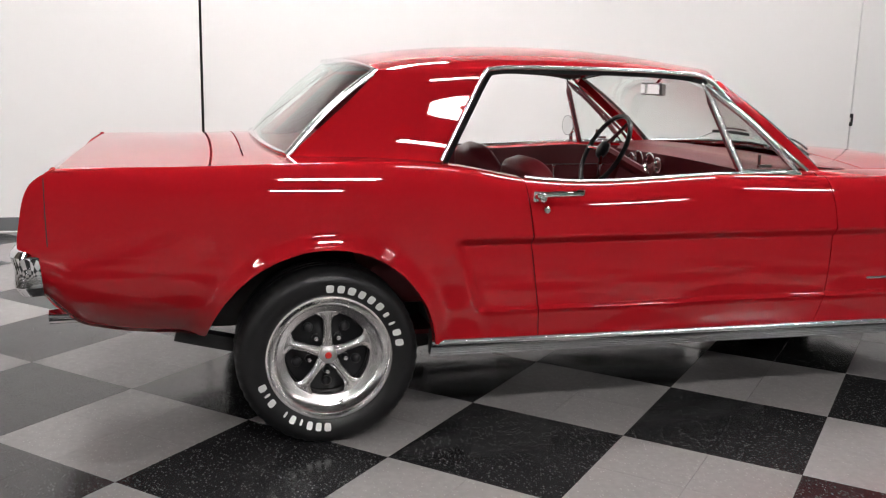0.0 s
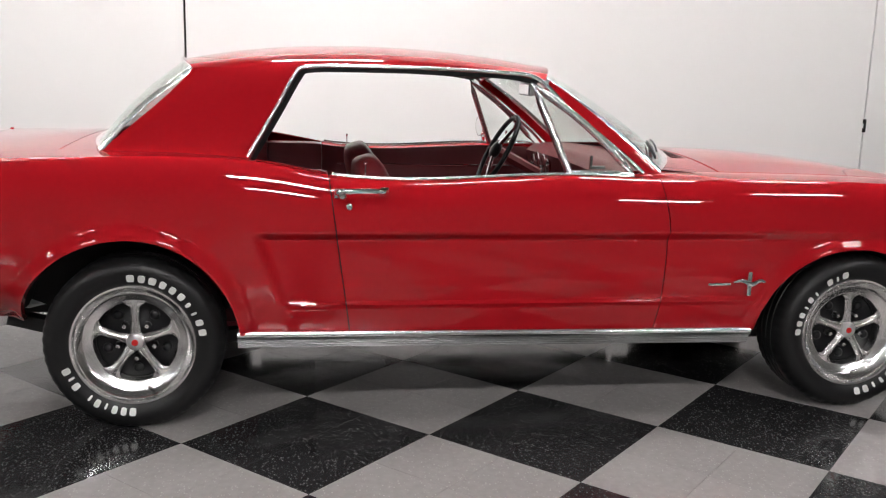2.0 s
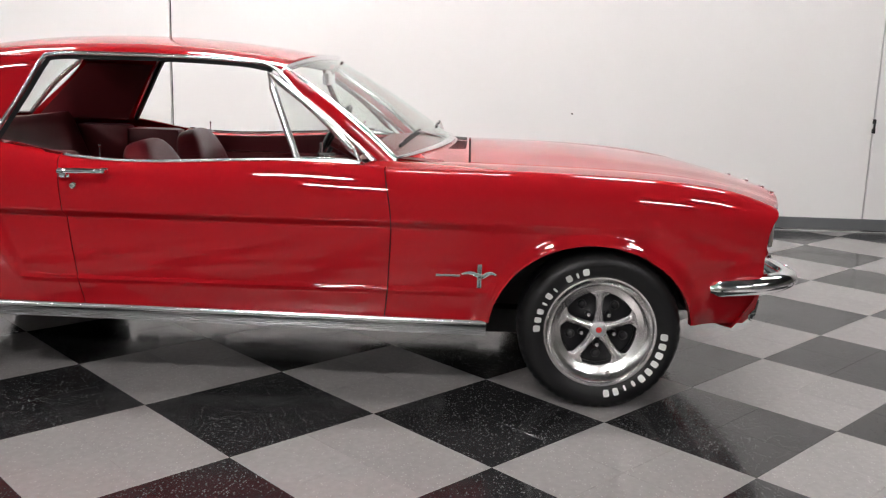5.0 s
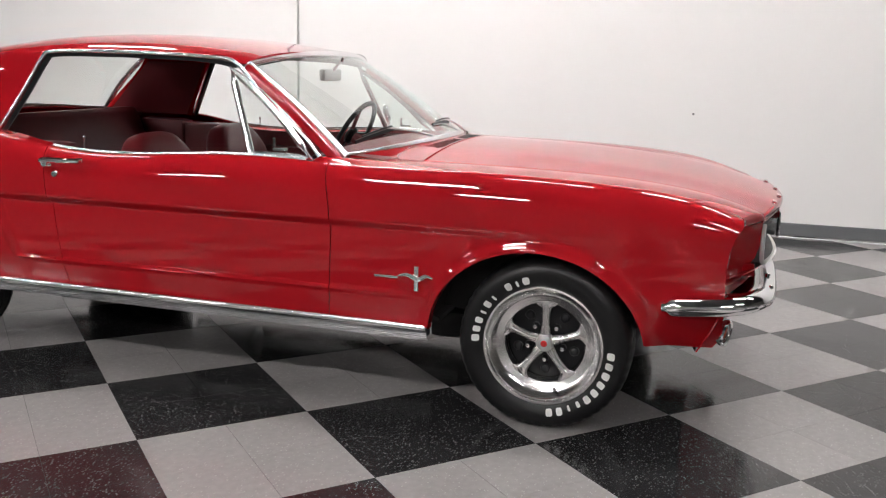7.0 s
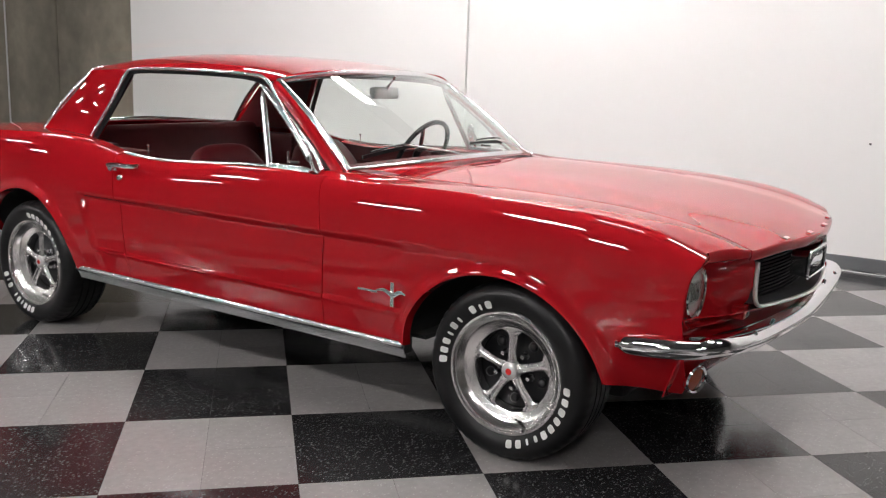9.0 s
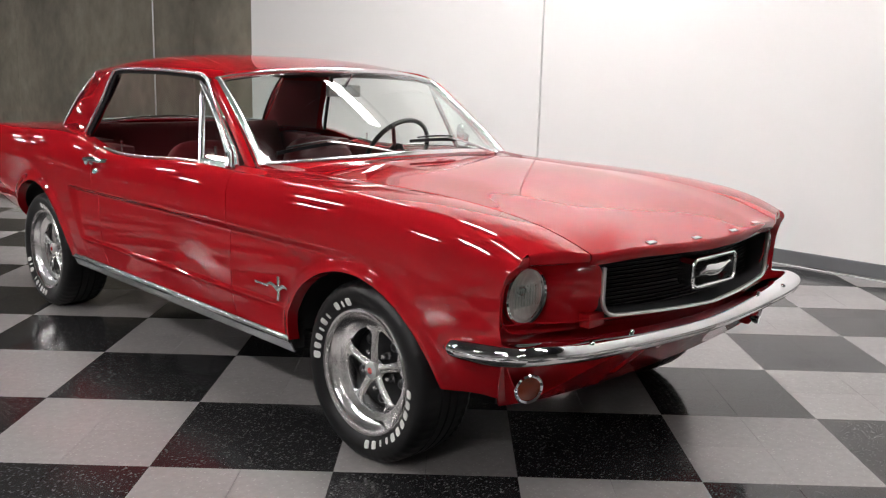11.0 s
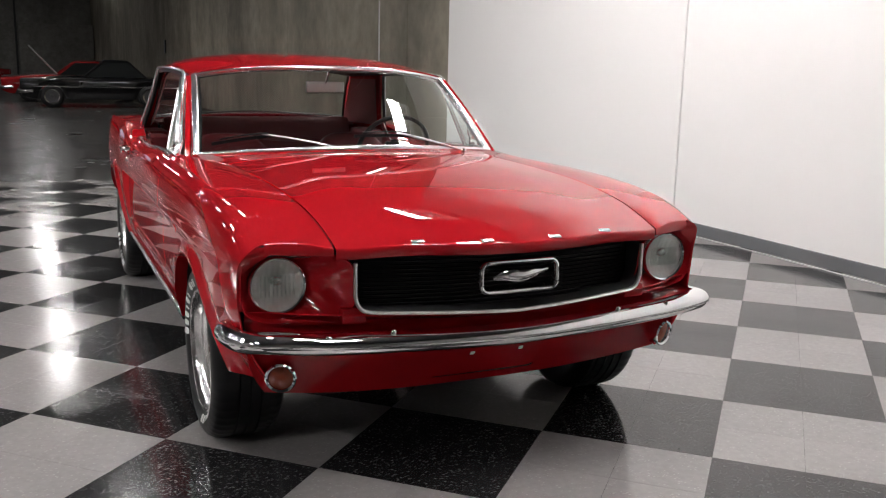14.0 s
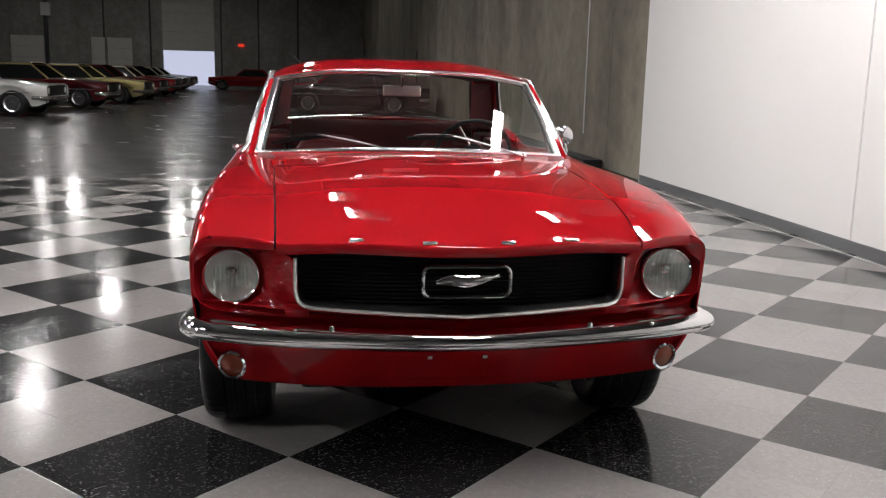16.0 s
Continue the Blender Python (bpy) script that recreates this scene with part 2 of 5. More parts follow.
def grid(fn, nu, nv, away=None, wrap=False):
    """A sheet from fn(u, v), turned to face away from the point away."""
    vs = [fn(i / nu, j / nv) for i in range(nu + 1) for j in range(nv + 1)]
    fs = [(i * (nv + 1) + j, (i + 1) * (nv + 1) + j, (i + 1) * (nv + 1) + j + 1, i * (nv + 1) + j + 1) for i in range(nu) for j in range(nv)]
    bm = bmesh.new()
    bv = [bm.verts.new(v) for v in vs]
    for f in fs:
        bm.faces.new([bv[k] for k in f])
    bmesh.ops.remove_doubles(bm, verts=bm.verts, dist=1e-5)
    bm.normal_update()
    if away is not None:
        a = Vector(away)
        if sum(f.normal.dot(f.calc_center_median() - a) * f.calc_area() for f in bm.faces) < 0:
            bmesh.ops.reverse_faces(bm, faces=bm.faces)
    return bm


def join(*bms):
    out = bmesh.new()
    for b in bms:
        me = bpy.data.meshes.new("scrap")
        b.to_mesh(me)
        out.from_mesh(me)
        bpy.data.meshes.remove(me)
        b.free()
    return out


def box(lo, hi, bevel=0.0, seg=2):
    bm = bmesh.new()
    bmesh.ops.create_cube(bm, size=1)
    for v in bm.verts:
        v.co = [lerp(a, b, c + 0.5) for a, b, c in zip(lo, hi, v.co)]
    if bevel:
        bmesh.ops.bevel(bm, geom=list(bm.edges), offset=bevel, segments=seg, affect="EDGES", profile=0.7)
    return bm


def sweep(path, profile, closed=True, up=(0, 0, 1), caps=True, scale=None):
    """The profile (sideways, up) carried along the path; sideways is the path's left."""
    n = len(path)
    P = [Vector(p) for p in path]
    rings = []
    bm = bmesh.new()
    for i, p in enumerate(P):
        d = (P[min(i + 1, n - 1)] - P[max(i - 1, 0)]).normalized()
        side = Vector(up).cross(d).normalized()
        u = d.cross(side)
        k = scale(i / (n - 1)) if scale else 1
        rings.append([bm.verts.new(p + side * a * k + u * b * k) for a, b in profile])
    m = len(profile)
    for i in range(n - 1):
        for j in range(m if closed else m - 1):
            bm.faces.new((rings[i][j], rings[i + 1][j], rings[i + 1][(j + 1) % m], rings[i][(j + 1) % m]))
    if caps and closed:
        bm.faces.new(rings[0])
        bm.faces.new(rings[-1][::-1])
    bmesh.ops.recalc_face_normals(bm, faces=bm.faces)
    return bm


def ring(r, n=8, ry=None):
    return [(r * math.cos(2 * math.pi * k / n), (ry or r) * math.sin(2 * math.pi * k / n)) for k in range(n)]


def tube(path, r, n=8, scale=None):
    d = Vector(path[-1]) - Vector(path[0])
    up = (0, 0, 1) if abs(d.normalized().z) < 0.9 else (0, 1, 0)
    return sweep(path, ring(r, n), up=up, scale=scale)


def smooth_path(pts, n):
    """A rounded line through the points."""
    P = [Vector(p) for p in pts]
    P = [2 * P[0] - P[1]] + P + [2 * P[-1] - P[-2]]
    out = []
    for i in range(1, len(P) - 2):
        for k in range(n):
            t = k / n
            out.append(tuple(0.5 * (2 * P[i] + (P[i + 1] - P[i - 1]) * t + (2 * P[i - 1] - 5 * P[i] + 4 * P[i + 1] - P[i + 2]) * t * t
                             + (3 * P[i] - P[i - 1] - 3 * P[i + 1] + P[i + 2]) * t ** 3)))
    out.append(tuple(P[-2]))
    return out


def lathe(profile, n=48, arc=(0, 1)):
    """The profile (radius, along) turned round the y axis; along runs along +y."""
    bm = bmesh.new()
    full = arc == (0, 1)
    rows = []
    for k in range(n if full else n + 1):
        a = 2 * math.pi * lerp(arc[0], arc[1], k / n)
        rows.append([bm.verts.new((r * math.cos(a), y, r * math.sin(a))) for r, y in profile])
    m = len(rows)
    for k in range(m if full else m - 1):
        for j in range(len(profile) - 1):
            q = (rows[k][j], rows[(k + 1) % m][j], rows[(k + 1) % m][j + 1], rows[k][j + 1])
            bm.faces.new(q)
    bmesh.ops.remove_doubles(bm, verts=bm.verts, dist=1e-6)
    bmesh.ops.recalc_face_normals(bm, faces=bm.faces)
    return bm


def ball(c, r, seg=12):
    bm = bmesh.new()
    bmesh.ops.create_uvsphere(bm, u_segments=seg, v_segments=max(6, seg // 2), radius=1)
    for v in bm.verts:
        v.co = [a + b * (r if isinstance(r, float) else r[i]) for i, (a, b) in enumerate(zip(c, v.co))]
    return bm


def mesh_of(name, bm, material, smooth=True, angle=40):
    me = bpy.data.meshes.new(name)
    bm.edges.index_update()
    rims = [e.index for e in bm.edges if len(e.link_faces) == 1]
    bm.to_mesh(me)
    bm.free()
    me.materials.append(material)
    if smooth:
        for p in me.polygons:
            p.use_smooth = True
        me.set_sharp_from_angle(angle=radians(angle))
        for k in rims:
            me.edges[k].use_edge_sharp = True
    return me


def part(name, bm, material, parent, label="", smooth=True, solid=0.0, angle=40, at=None):
    ob = new(name, mesh_of(name, bm, material, smooth, angle))
    ob.parent = parent
    if at is not None:
        ob.matrix_basis = at
    if label:
        tagged(ob, label)
    if solid:
        s = ob.modifiers.new("thickness", "SOLIDIFY")
        s.thickness, s.offset = solid, -1
    return ob


def thing(name, label, category, m=None, group="", kind=""):
    ob = new(name)
    ob.empty_display_size = 0.2
    if m is not None:
        ob.matrix_basis = m
    return tagged(ob, label, category, group, kind)


# ---- the room ----
WALL_Y = 3.72
FLOOR = tagged(new("floor", mesh_of("floor", box((-75, -34, -0.25), (16, 5, -0.004)), SLAB, False)), "dark polished concrete hall floor, checkered with vinyl tiles round the car", "floor", kind="structure")


def setting(name, bm, material, label, smooth=False):
    return tagged(new(name, mesh_of(name, bm, material, smooth)), label, name.split("_")[0], kind="structure")


wn = tagged(new("wall_north"), "smooth white painted partition of wide panels", "wall", kind="structure")
part("backing", box((-7.85, WALL_Y + 0.05, 0), (15, WALL_Y + 0.10, 5.6)), SEAM, wn, smooth=False)
for a, b in ((-7.85, -3.112), (-3.092, 2.912), (2.924, 8.93), (8.94, 14.9)):
    part("panel", box((a, WALL_Y, 0.0), (b, WALL_Y + 0.046, 5.6), 0.003, 1), WHITE_WALL, wn, smooth=False)
for z in (0.94, 0.86):
    part("latch", box((2.905, WALL_Y - 0.018, z - 0.02), (2.932, WALL_Y, z + 0.02), 0.006), BLACK, wn, "small black seam latch")
part("latch", box((2.912, WALL_Y - 0.03, 0.87), (2.924, WALL_Y - 0.008, 0.95), 0.004), BLACK, wn)
part("wall_peg", join(box((0.346, WALL_Y - 0.008, 0.918), (0.362, WALL_Y, 0.930), 0.003), ball((0.358, WALL_Y - 0.010, 0.920), 0.005)), TRIM_GREY, wn, "tiny grey peg in the white wall")
bb = tagged(new("baseboard", mesh_of("baseboard", box((-7.8, WALL_Y - 0.014, 0), (15, WALL_Y, 0.10), 0.004, 1), BASE_GREY, False)), "dark grey vinyl baseboard along the white wall", "baseboard", kind="structure")

wc = tagged(new("wall_hall_north"), "bare precast concrete wall panels, streaked and stained", "wall", kind="structure")
part("backing", box((-75, WALL_Y + 0.16, 0), (-7.85, WALL_Y + 0.3, 9)), SEAM, wc, smooth=False)
edges = [-7.86, -9.42, -16.1, -22.3, -28.3, -34.2, -40.3, -46.4, -52.5, -58.6, -64.7, -74.9]
for a, b in zip(edges, edges[1:]):
    part("panel", box((b + 0.012, WALL_Y + 0.06, 0), (a - 0.012, WALL_Y + 0.16, 9), 0.01, 1), CONCRETE, wc, smooth=False)
part("conduit", tube([(-10.55, WALL_Y + 0.045, z) for z in (0.45, 3, 6, 8.9)], 0.012), STEEL, wc, "thin pale conduit down the concrete")
for z0, z1 in ((1.75, 2.25), (0.95, 1.25)):
    part("bracket", box((-34.35, WALL_Y + 0.01, z0), (-34.05, WALL_Y + 0.06, z1), 0.02), BLACK, wc, "dark rusted weld plate")

ww = tagged(new("wall_west", mesh_of("wall_west", box((-75.3, -34, 0), (-74.9, 4.2, 9)), FAR_CONCRETE, False)), "dim grey concrete end wall of the hall", "wall", kind="structure")
for y in (-33, -27, -21.5, -17.0, -13.4, -7.8, -4.8, -1.6):
    part("joint", box((-74.9, y - 0.07, 0), (-74.84, y + 0.07, 8.6)), TRIM_GREY, ww, smooth=False)
part("downpipe", tube([(-74.7, -21.35, z) for z in (0, 3, 6, 8.5)], 0.14, 10), TRIM_GREY, ww, "dark downpipe on the end wall")
part("control_box", box((-74.9, -21.7, 5.2), (-74.5, -21.0, 6.2), 0.03), WHITE_RUBBER, ww, "white control box on the end wall")
setting("wall_hall_outer", box((-7.85, 4.9, 0), (16, 5.1, 9)), FAR_CONCRETE, "dim concrete wall behind the white partition")
setting("wall_hall_south", box((-75, -34.3, 0), (16, -34, 9)), FAR_CONCRETE, "dim concrete wall along the far side of the hall")
# added reflector out of view: brightens what the chrome and flank mirror
setting("wall_south", box((-22, -17.2, 0), (15.9, -17, 6.2)), BOUNCE_GREY, "unseen light grey wall, added for the bright trim to mirror")
setting("wall_east", box((15.9, -34, 0), (16.2, 5, 9)), FAR_CONCRETE, "dim concrete wall closing the hall behind the camera")
setting("ceiling", box((-75, -34.3, 8.6), (16, 5, 8.8)), CEIL, "pale steel roof deck high above")

# ---- the red coupe: x ahead from the front axle, y to its left, z up ----
CAR = thing("coupe_car", "glossy red two-door hardtop coupe with chrome trim, parked on checkered tiles", "car")
REAR_AXLE = -2.743
ZT = [(-3.72, 0.944), (-3.60, 0.950), (-3.24, 0.955), (-2.85, 0.965), (-2.42, 0.963), (-2.25, 0.945), (-2.10, 0.917), (-1.2, 0.917), (-0.85, 0.909), (-0.5, 0.907), (0, 0.900), (0.33, 0.878), (0.55, 0.835), (0.66, 0.792)]
STOP = [(-3.72, 0.785), (-3.4, 0.79), (-2.8, 0.79), (-2.3, 0.79), (-2.1, 0.795), (-0.9, 0.795), (0, 0.79), (0.4, 0.775), (0.66, 0.755)]
WIDE = [(-3.75, 0.825), (-3.5, 0.842), (-3.1, 0.858), (-2.7, 0.868), (-2, 0.868), (-1, 0.868), (-0.4, 0.866), (0.2, 0.858), (0.5, 0.842), (0.68, 0.82)]
ZB = [(-3.72, 0.57), (-3.66, 0.54), (-3.53, 0.41), (-3.3, 0.365), (-3.1, 0.36), (-2.4, 0.335), (-0.42, 0.325), (0.33, 0.34), (0.45, 0.332), (0.56, 0.330), (0.66, 0.332)]
SB = [(-3.72, 0.70), (-3.3, 0.71), (-3.1, 0.74), (-2.8, 0.80), (-2.4, 0.82), (-0.4, 0.82), (0.35, 0.79), (0.66, 0.73)]
CREASE = 0.712


def arch(x):
    """Height of the wheel opening's edge, or -1 where there is none."""
    best = -1
    for c, back, front, rise in ((-0.04, 0.387, 0.39, 0.348), (-2.745, 0.405, 0.372, 0.39)):
        d = (x - c) / (front if x > c else back)
        if abs(d) < 1:
            best = max(best, 0.30 + rise * math.sqrt(1 - d * d))
    return best


def arch_far(x, z):
    """How far a point lies outside the nearest wheel opening, roughly in metres."""
    far = 9
    for c, back, front, rise in ((-0.04, 0.387, 0.39, 0.348), (-2.745, 0.405, 0.372, 0.39)):
        d = math.hypot((x - c) / (front if x > c else back), max(0, z - 0.30) / rise)
        if z > 0.25:
            far = min(far, max(0, (d - 1) * 0.38))
    return far


def flank(x, z):
    """Half width of the body's side."""
    zt, zb = curve(x, ZT), pchip(x, ZB)
    st, w, sb = curve(x, STOP), curve(x, WIDE), curve(x, SB)
    if z >= CREASE:
        q = max(0, min(1, (zt - z) / max(0.02, zt - CREASE)))
        s = st + (w - st) * math.sqrt(max(0, 1 - (1 - q) ** 2.3))
    else:
        q = min(1, (CREASE - z) / max(0.05, CREASE - zb))
        s = w - (w - sb) * q ** 2.4
    edge = lerp(-2.225, -2.315, (z - 0.45) / 0.26)
    fade = sstep(0.42, -0.9, x) if x > -0.9 else 1
    inside = sstep(edge - 0.012, edge + 0.026, x)
    cove = sstep(CREASE + 0.002, CREASE - 0.032, z) * (lerp(0.36, 1.0, min(1, max(0, (z - 0.46) / 0.23))) if z > 0.46 else 0.36 * sstep(0.448, 0.460, z))
    s -= 0.034 * cove * inside * fade * lerp(1.0, 0.65, sstep(-2.2, -0.8, x))
    s -= 0.006 * sstep(0.447, 0.43, z) * inside * sstep(-0.25, -0.6, x)
    s += 0.002 * math.exp(-((z - CREASE - 0.006) / 0.010) ** 2) * inside * fade
    s += 0.020 * math.exp(-(arch_far(x, z) / 0.036) ** 2) * (1 if z > 0.3 else 0)
    # the ends of the body roll under towards the ground
    under = max(0, 0.57 - z) / 0.20
    s -= (0.095 * sstep(-2.98, -3.25, x) + 0.03 * sstep(0.34, 0.46, x)) * min(1.2, under) ** 2
    return s


def gap_rear(z):
    return pchip(z, [(0.33, -1.986), (0.45, -2.002), (0.70, -2.037), (0.92, -2.066)])


def gap_front(z):
    return pchip(z, [(0.33, -0.825), (0.45, -0.812), (0.70, -0.803), (0.9, -0.832)])


def nose_x(z):
    return pchip(z, [(0.32, 0.57), (0.38, 0.598), (0.52, 0.602), (0.60, 0.596), (0.68, 0.600), (0.74, 0.615), (0.785, 0.640), (0.80, 0.636), (0.86, 0.56)])


def tail_x(z):
    return pchip(z, [(0.40, -3.53), (0.54, -3.655), (0.690, -3.655), (0.712, -3.695), (0.80, -3.684), (0.86, -3.672), (0.90, -3.655), (0.93, -3.623), (0.948, -3.578)])


def side_panel(y, a, b, nu, nv, xa, xb, shift_a, shift_b):
    """One stretch of the body's side from xa to xb; its ends follow shift_a(z), shift_b(z)."""
    def fn(u, v):
        x0 = lerp(xa, xb, u)
        zb = max(pchip(x0, ZB), arch(x0))
        x = x0
        for _ in range(3):
            z = lerp(zb, curve(x, ZT), 1 - (1 - v) ** 1.25)
            x = x0
            if shift_a:
                x += (shift_a(z) - xa) * max(0, 1 - u / a) ** 2
            if shift_b:
                x += (shift_b(z) - xb) * max(0, 1 - (1 - u) / b) ** 2
        if v == 1:
            return (x, y * curve(x, STOP), curve(x, ZT))
        return (x, y * flank(x, max(z, arch(x))), z)
    bm = grid(fn, nu, nv, away=(lerp(xa, xb, 0.5), 0, 0.6))
    return bm


def arch_lip(y, c, back, front, rise):
    """The rolled flange inside a wheel opening."""
    def fn(u, v):
        a = lerp(-0.02, math.pi + 0.02, u)
        x = c + math.cos(a) * (front if math.cos(a) > 0 else back)
        z = max(0.30 + rise * math.sin(a), pchip(x, ZB))
        return (x, y * (flank(x, z) - v * 0.045), z - 0.004 * v)
    return grid(fn, 48, 2)


def deck_z(x, s):
    st = curve(x, STOP)
    return curve(x, ZT) + lerp(0.006, 0.034, sstep(-3.65, -3.0, x)) * (1 - (s / st) ** 2) + 0.006 * sstep(-3.60, -3.66, x) * sstep(0.70, 0.55, s)


HG = [(-0.52, 0.618), (0.66, 0.568)]
ZHC = [(-0.66, 0.957), (-0.39, 0.951), (-0.125, 0.942), (0.148, 0.921), (0.43, 0.884), (0.64, 0.843), (0.74, 0.816), (0.80, 0.798)]
ZHE = [(-0.85, 0.925), (-0.52, 0.917), (0, 0.906), (0.4, 0.874), (0.6, 0.832), (0.72, 0.79)]


def hood_z(x, y):
    q = min(1, abs(y) / pchip(x, HG))
    c, e = curve(x, ZHC), curve(x, ZHE)
    p = 1 - q ** 2.2
    raised = 0.006 * sstep(0.92, 0.55, q) * sstep(-0.55, -0.1, x)
    return lerp(e, c - 0.006 * sstep(-0.55, -0.1, x), p) + raised


def lip_x(y):
    return 0.80 - 0.092 * (abs(y) / 0.568) ** 1.9


def hood_fn(u, v):
    y = lerp(-1, 1, v)
    if u < 0.86:
        k = u / 0.86
        x = lerp(-0.515, lip_x(y * 0.57), k)
        yy = y * (pchip(x, HG) - 0.0032)
        return (x, yy, hood_z(x, yy))
    k = (u - 0.86) / 0.14
    x0 = lip_x(y * 0.57)
    yy = y * (pchip(x0, HG) - 0.0032)
    a = k * math.pi * 0.62
    z0 = hood_z(x0, yy)
    drop = 0.020 + 0.014 * k
    return (x0 + 0.016 * math.sin(a) - 0.012 * k, yy, z0 - drop * (1 - math.cos(a)) * 0.75)


hood = part("hood", grid(hood_fn, 60, 48, away=(0, 0, 0.3)), PAINT, CAR, solid=0.006, angle=60)


def brow_x(s):
    return lerp(0.712, 0.632, sstep(0.53, 0.78, s))


def fender_top(y):
    def fn(u, v):
        k = min(1, u / 0.9)
        x = lerp(-0.86, brow_x(lerp(0.571, 0.752, v)), k)
        s0 = pchip(x, HG) + 0.0028 if x > -0.52 else lerp(0.72, 0.621, sstep(-0.86, -0.52, x))
        s1 = curve(x, STOP)
        z0, z1 = curve(x, ZHE), curve(x, ZT)
        s = lerp(s0, s1, v)
        z = lerp(z0, z1, v ** 1.6) + 0.004 * math.sin(math.pi * v)
        if u > 0.9:
            a = (u - 0.9) / 0.1 * math.pi / 2
            x += 0.010 * math.sin(a) - 0.004 * (1 - math.cos(a))
            z = lerp(z, 0.772, 1 - math.cos(a))
        return (x, y * s, z)
    return grid(fn, 60, 12, away=(0, 0, 0.2))


def fender_nose(y):
    """The rolled front edge of the fender beside and above the headlamp."""
    def fn(u, v):
        z = lerp(0.60, 0.797, u)
        x = nose_x(z)
        s = flank(x, z) if z < curve(x, ZT) - 0.002 else curve(x, STOP)
        wide = 0.012 + 0.060 * sstep(0.70, 0.775, z)
        return (x + 0.001 - 0.006 * v * v, y * (s - wide * v - 0.0015), z - 0.002)
    return grid(fn, 24, 5, away=(0, y * 0.7, 0.7))


def half(y, side):
    """All outer panels of one side."""
    f = part("fender", join(side_panel(y, 0.35, 0.16, 120, 84, -0.81, 0.60, gap_front, nose_x), fender_top(y), fender_nose(y), arch_lip(y, -0.04, 0.387, 0.39, 0.348)), PAINT, CAR, solid=0.005, angle=35)
    d = part("door", side_panel(y, 0.5, 0.5, 60, 96, -2.020, -0.822, lambda z: gap_rear(z) + 0.004, lambda z: gap_front(z) - 0.004), PAINT, CAR, solid=0.006, angle=35)
    q = side_panel(y, 0.06, 0.16, 140, 84, -3.66, -2.03, tail_x, gap_rear)

    def top(u, v):
        x = lerp(-3.575, -2.07, u)
        s0 = pchip(x, [(-3.575, 0.623), (-3.01, 0.623), (-2.88, 0.655), (-2.34, 0.742), (-2.07, 0.757)])
        s1 = curve(x, STOP)
        s = lerp(s0, s1, v)
        return (x, y * s, deck_z(x, s))
    qt = grid(top, 40, 8, away=(-3, 0, 0.3))
    qp = part("quarter_panel", join(q, qt, arch_lip(y, -2.745, 0.405, 0.372, 0.39)), PAINT, CAR, solid=0.005, angle=35)

    def sail(u, v):
        xt = lerp(-2.17, -2.545, u)
        t = (xt, curve(xt, SR) * 1.0, curve(xt, ZR))
        xb = lerp(-2.345, -2.862, u)
        sb = lerp(0.742, 0.662, u)
        b = (xb, sb, deck_z(xb, sb) - 0.002)
        # rolls out of the roof, then flares into the quarter panel
        k = 1 - 0.75 * u ** 4
        c1 = (lerp(t[0], b[0], 0.12), t[1] + 0.038 * k, t[2] - 0.030 - 0.05 * (1 - k))
        c2 = (lerp(t[0], b[0], 0.80), b[1] - 0.062 * k, b[2] + 0.060)
        w0, w1, w2, w3 = (1 - v) ** 3, 3 * v * (1 - v) ** 2, 3 * v * v * (1 - v), v ** 3
        p = [w0 * a + w1 * q + w2 * e + w3 * f for a, q, e, f in zip(t, c1, c2, b)]
        return (p[0], y * p[1], p[2])
    part("sail_panel", grid(sail, 28, 40, away=(-2.4, 0, 1.0)), PAINT, CAR, solid=0.02, angle=50)
    # black sheets behind the door gaps stand in for the shade inside them
    for nm, gap in (("front_gap_shade", gap_front), ("rear_gap_shade", gap_rear)):
        part("door_gap_shade", grid(lambda u, v: (gap(lerp(0.34, 0.895, v)) + lerp(-0.03, 0.03, u), y * (flank(gap(lerp(0.34, 0.895, v)), lerp(0.34, 0.895, v)) - 0.016), lerp(0.34, 0.895, v)), 2, 20, away=(-1.4, 0, 0.6)), DARK, CAR)
    # black strip below the hood's side gap, put in as its shade
    part("hood_gap_shade", grid(lambda u, v: (lerp(-0.50, 0.66, u), y * (pchip(lerp(-0.50, 0.66, u), HG) + lerp(-0.02, 0.02, v)), curve(lerp(-0.50, 0.66, u), ZHE) - 0.016), 20, 2, away=(0, 0, 0.3)), DARK, CAR)
    # door cap at the belt
    part("belt_trim", sweep([(x, y * 0.788, curve(x, ZT) + 0.002) for x in np.linspace(-2.05, -0.93, 30)], [(-0.007, 0), (-0.005, 0.007), (0.005, 0.007), (0.007, 0)]), BRIGHT, d)

    def cap(u, v):
        x = lerp(-2.06, -0.83, u)
        return (x, y * lerp(0.795, 0.735, v), curve(x, ZT) - 0.001 - 0.012 * v * v)
    part("door_cap", grid(cap, 24, 3, away=(-1.5, 0, 0.3)), PAINT, d)

    def inner(u, v):
        x = lerp(-2.08, -0.83, u)
        return (x, y * (lerp(0.735, 0.70, v)), lerp(curve(x, ZT) - 0.013, 0.36, v))
    part("door_card", grid(inner, 20, 12, away=(-1.5, y * 2, 0.6)), RED_TRIM, d, "red vinyl inner door panel")
    for z in (0.80, 0.62):
        part("door_card_bead", tube([(x, y * 0.715, z) for x in np.linspace(-1.98, -0.95, 8)], 0.006), CHROME, d)
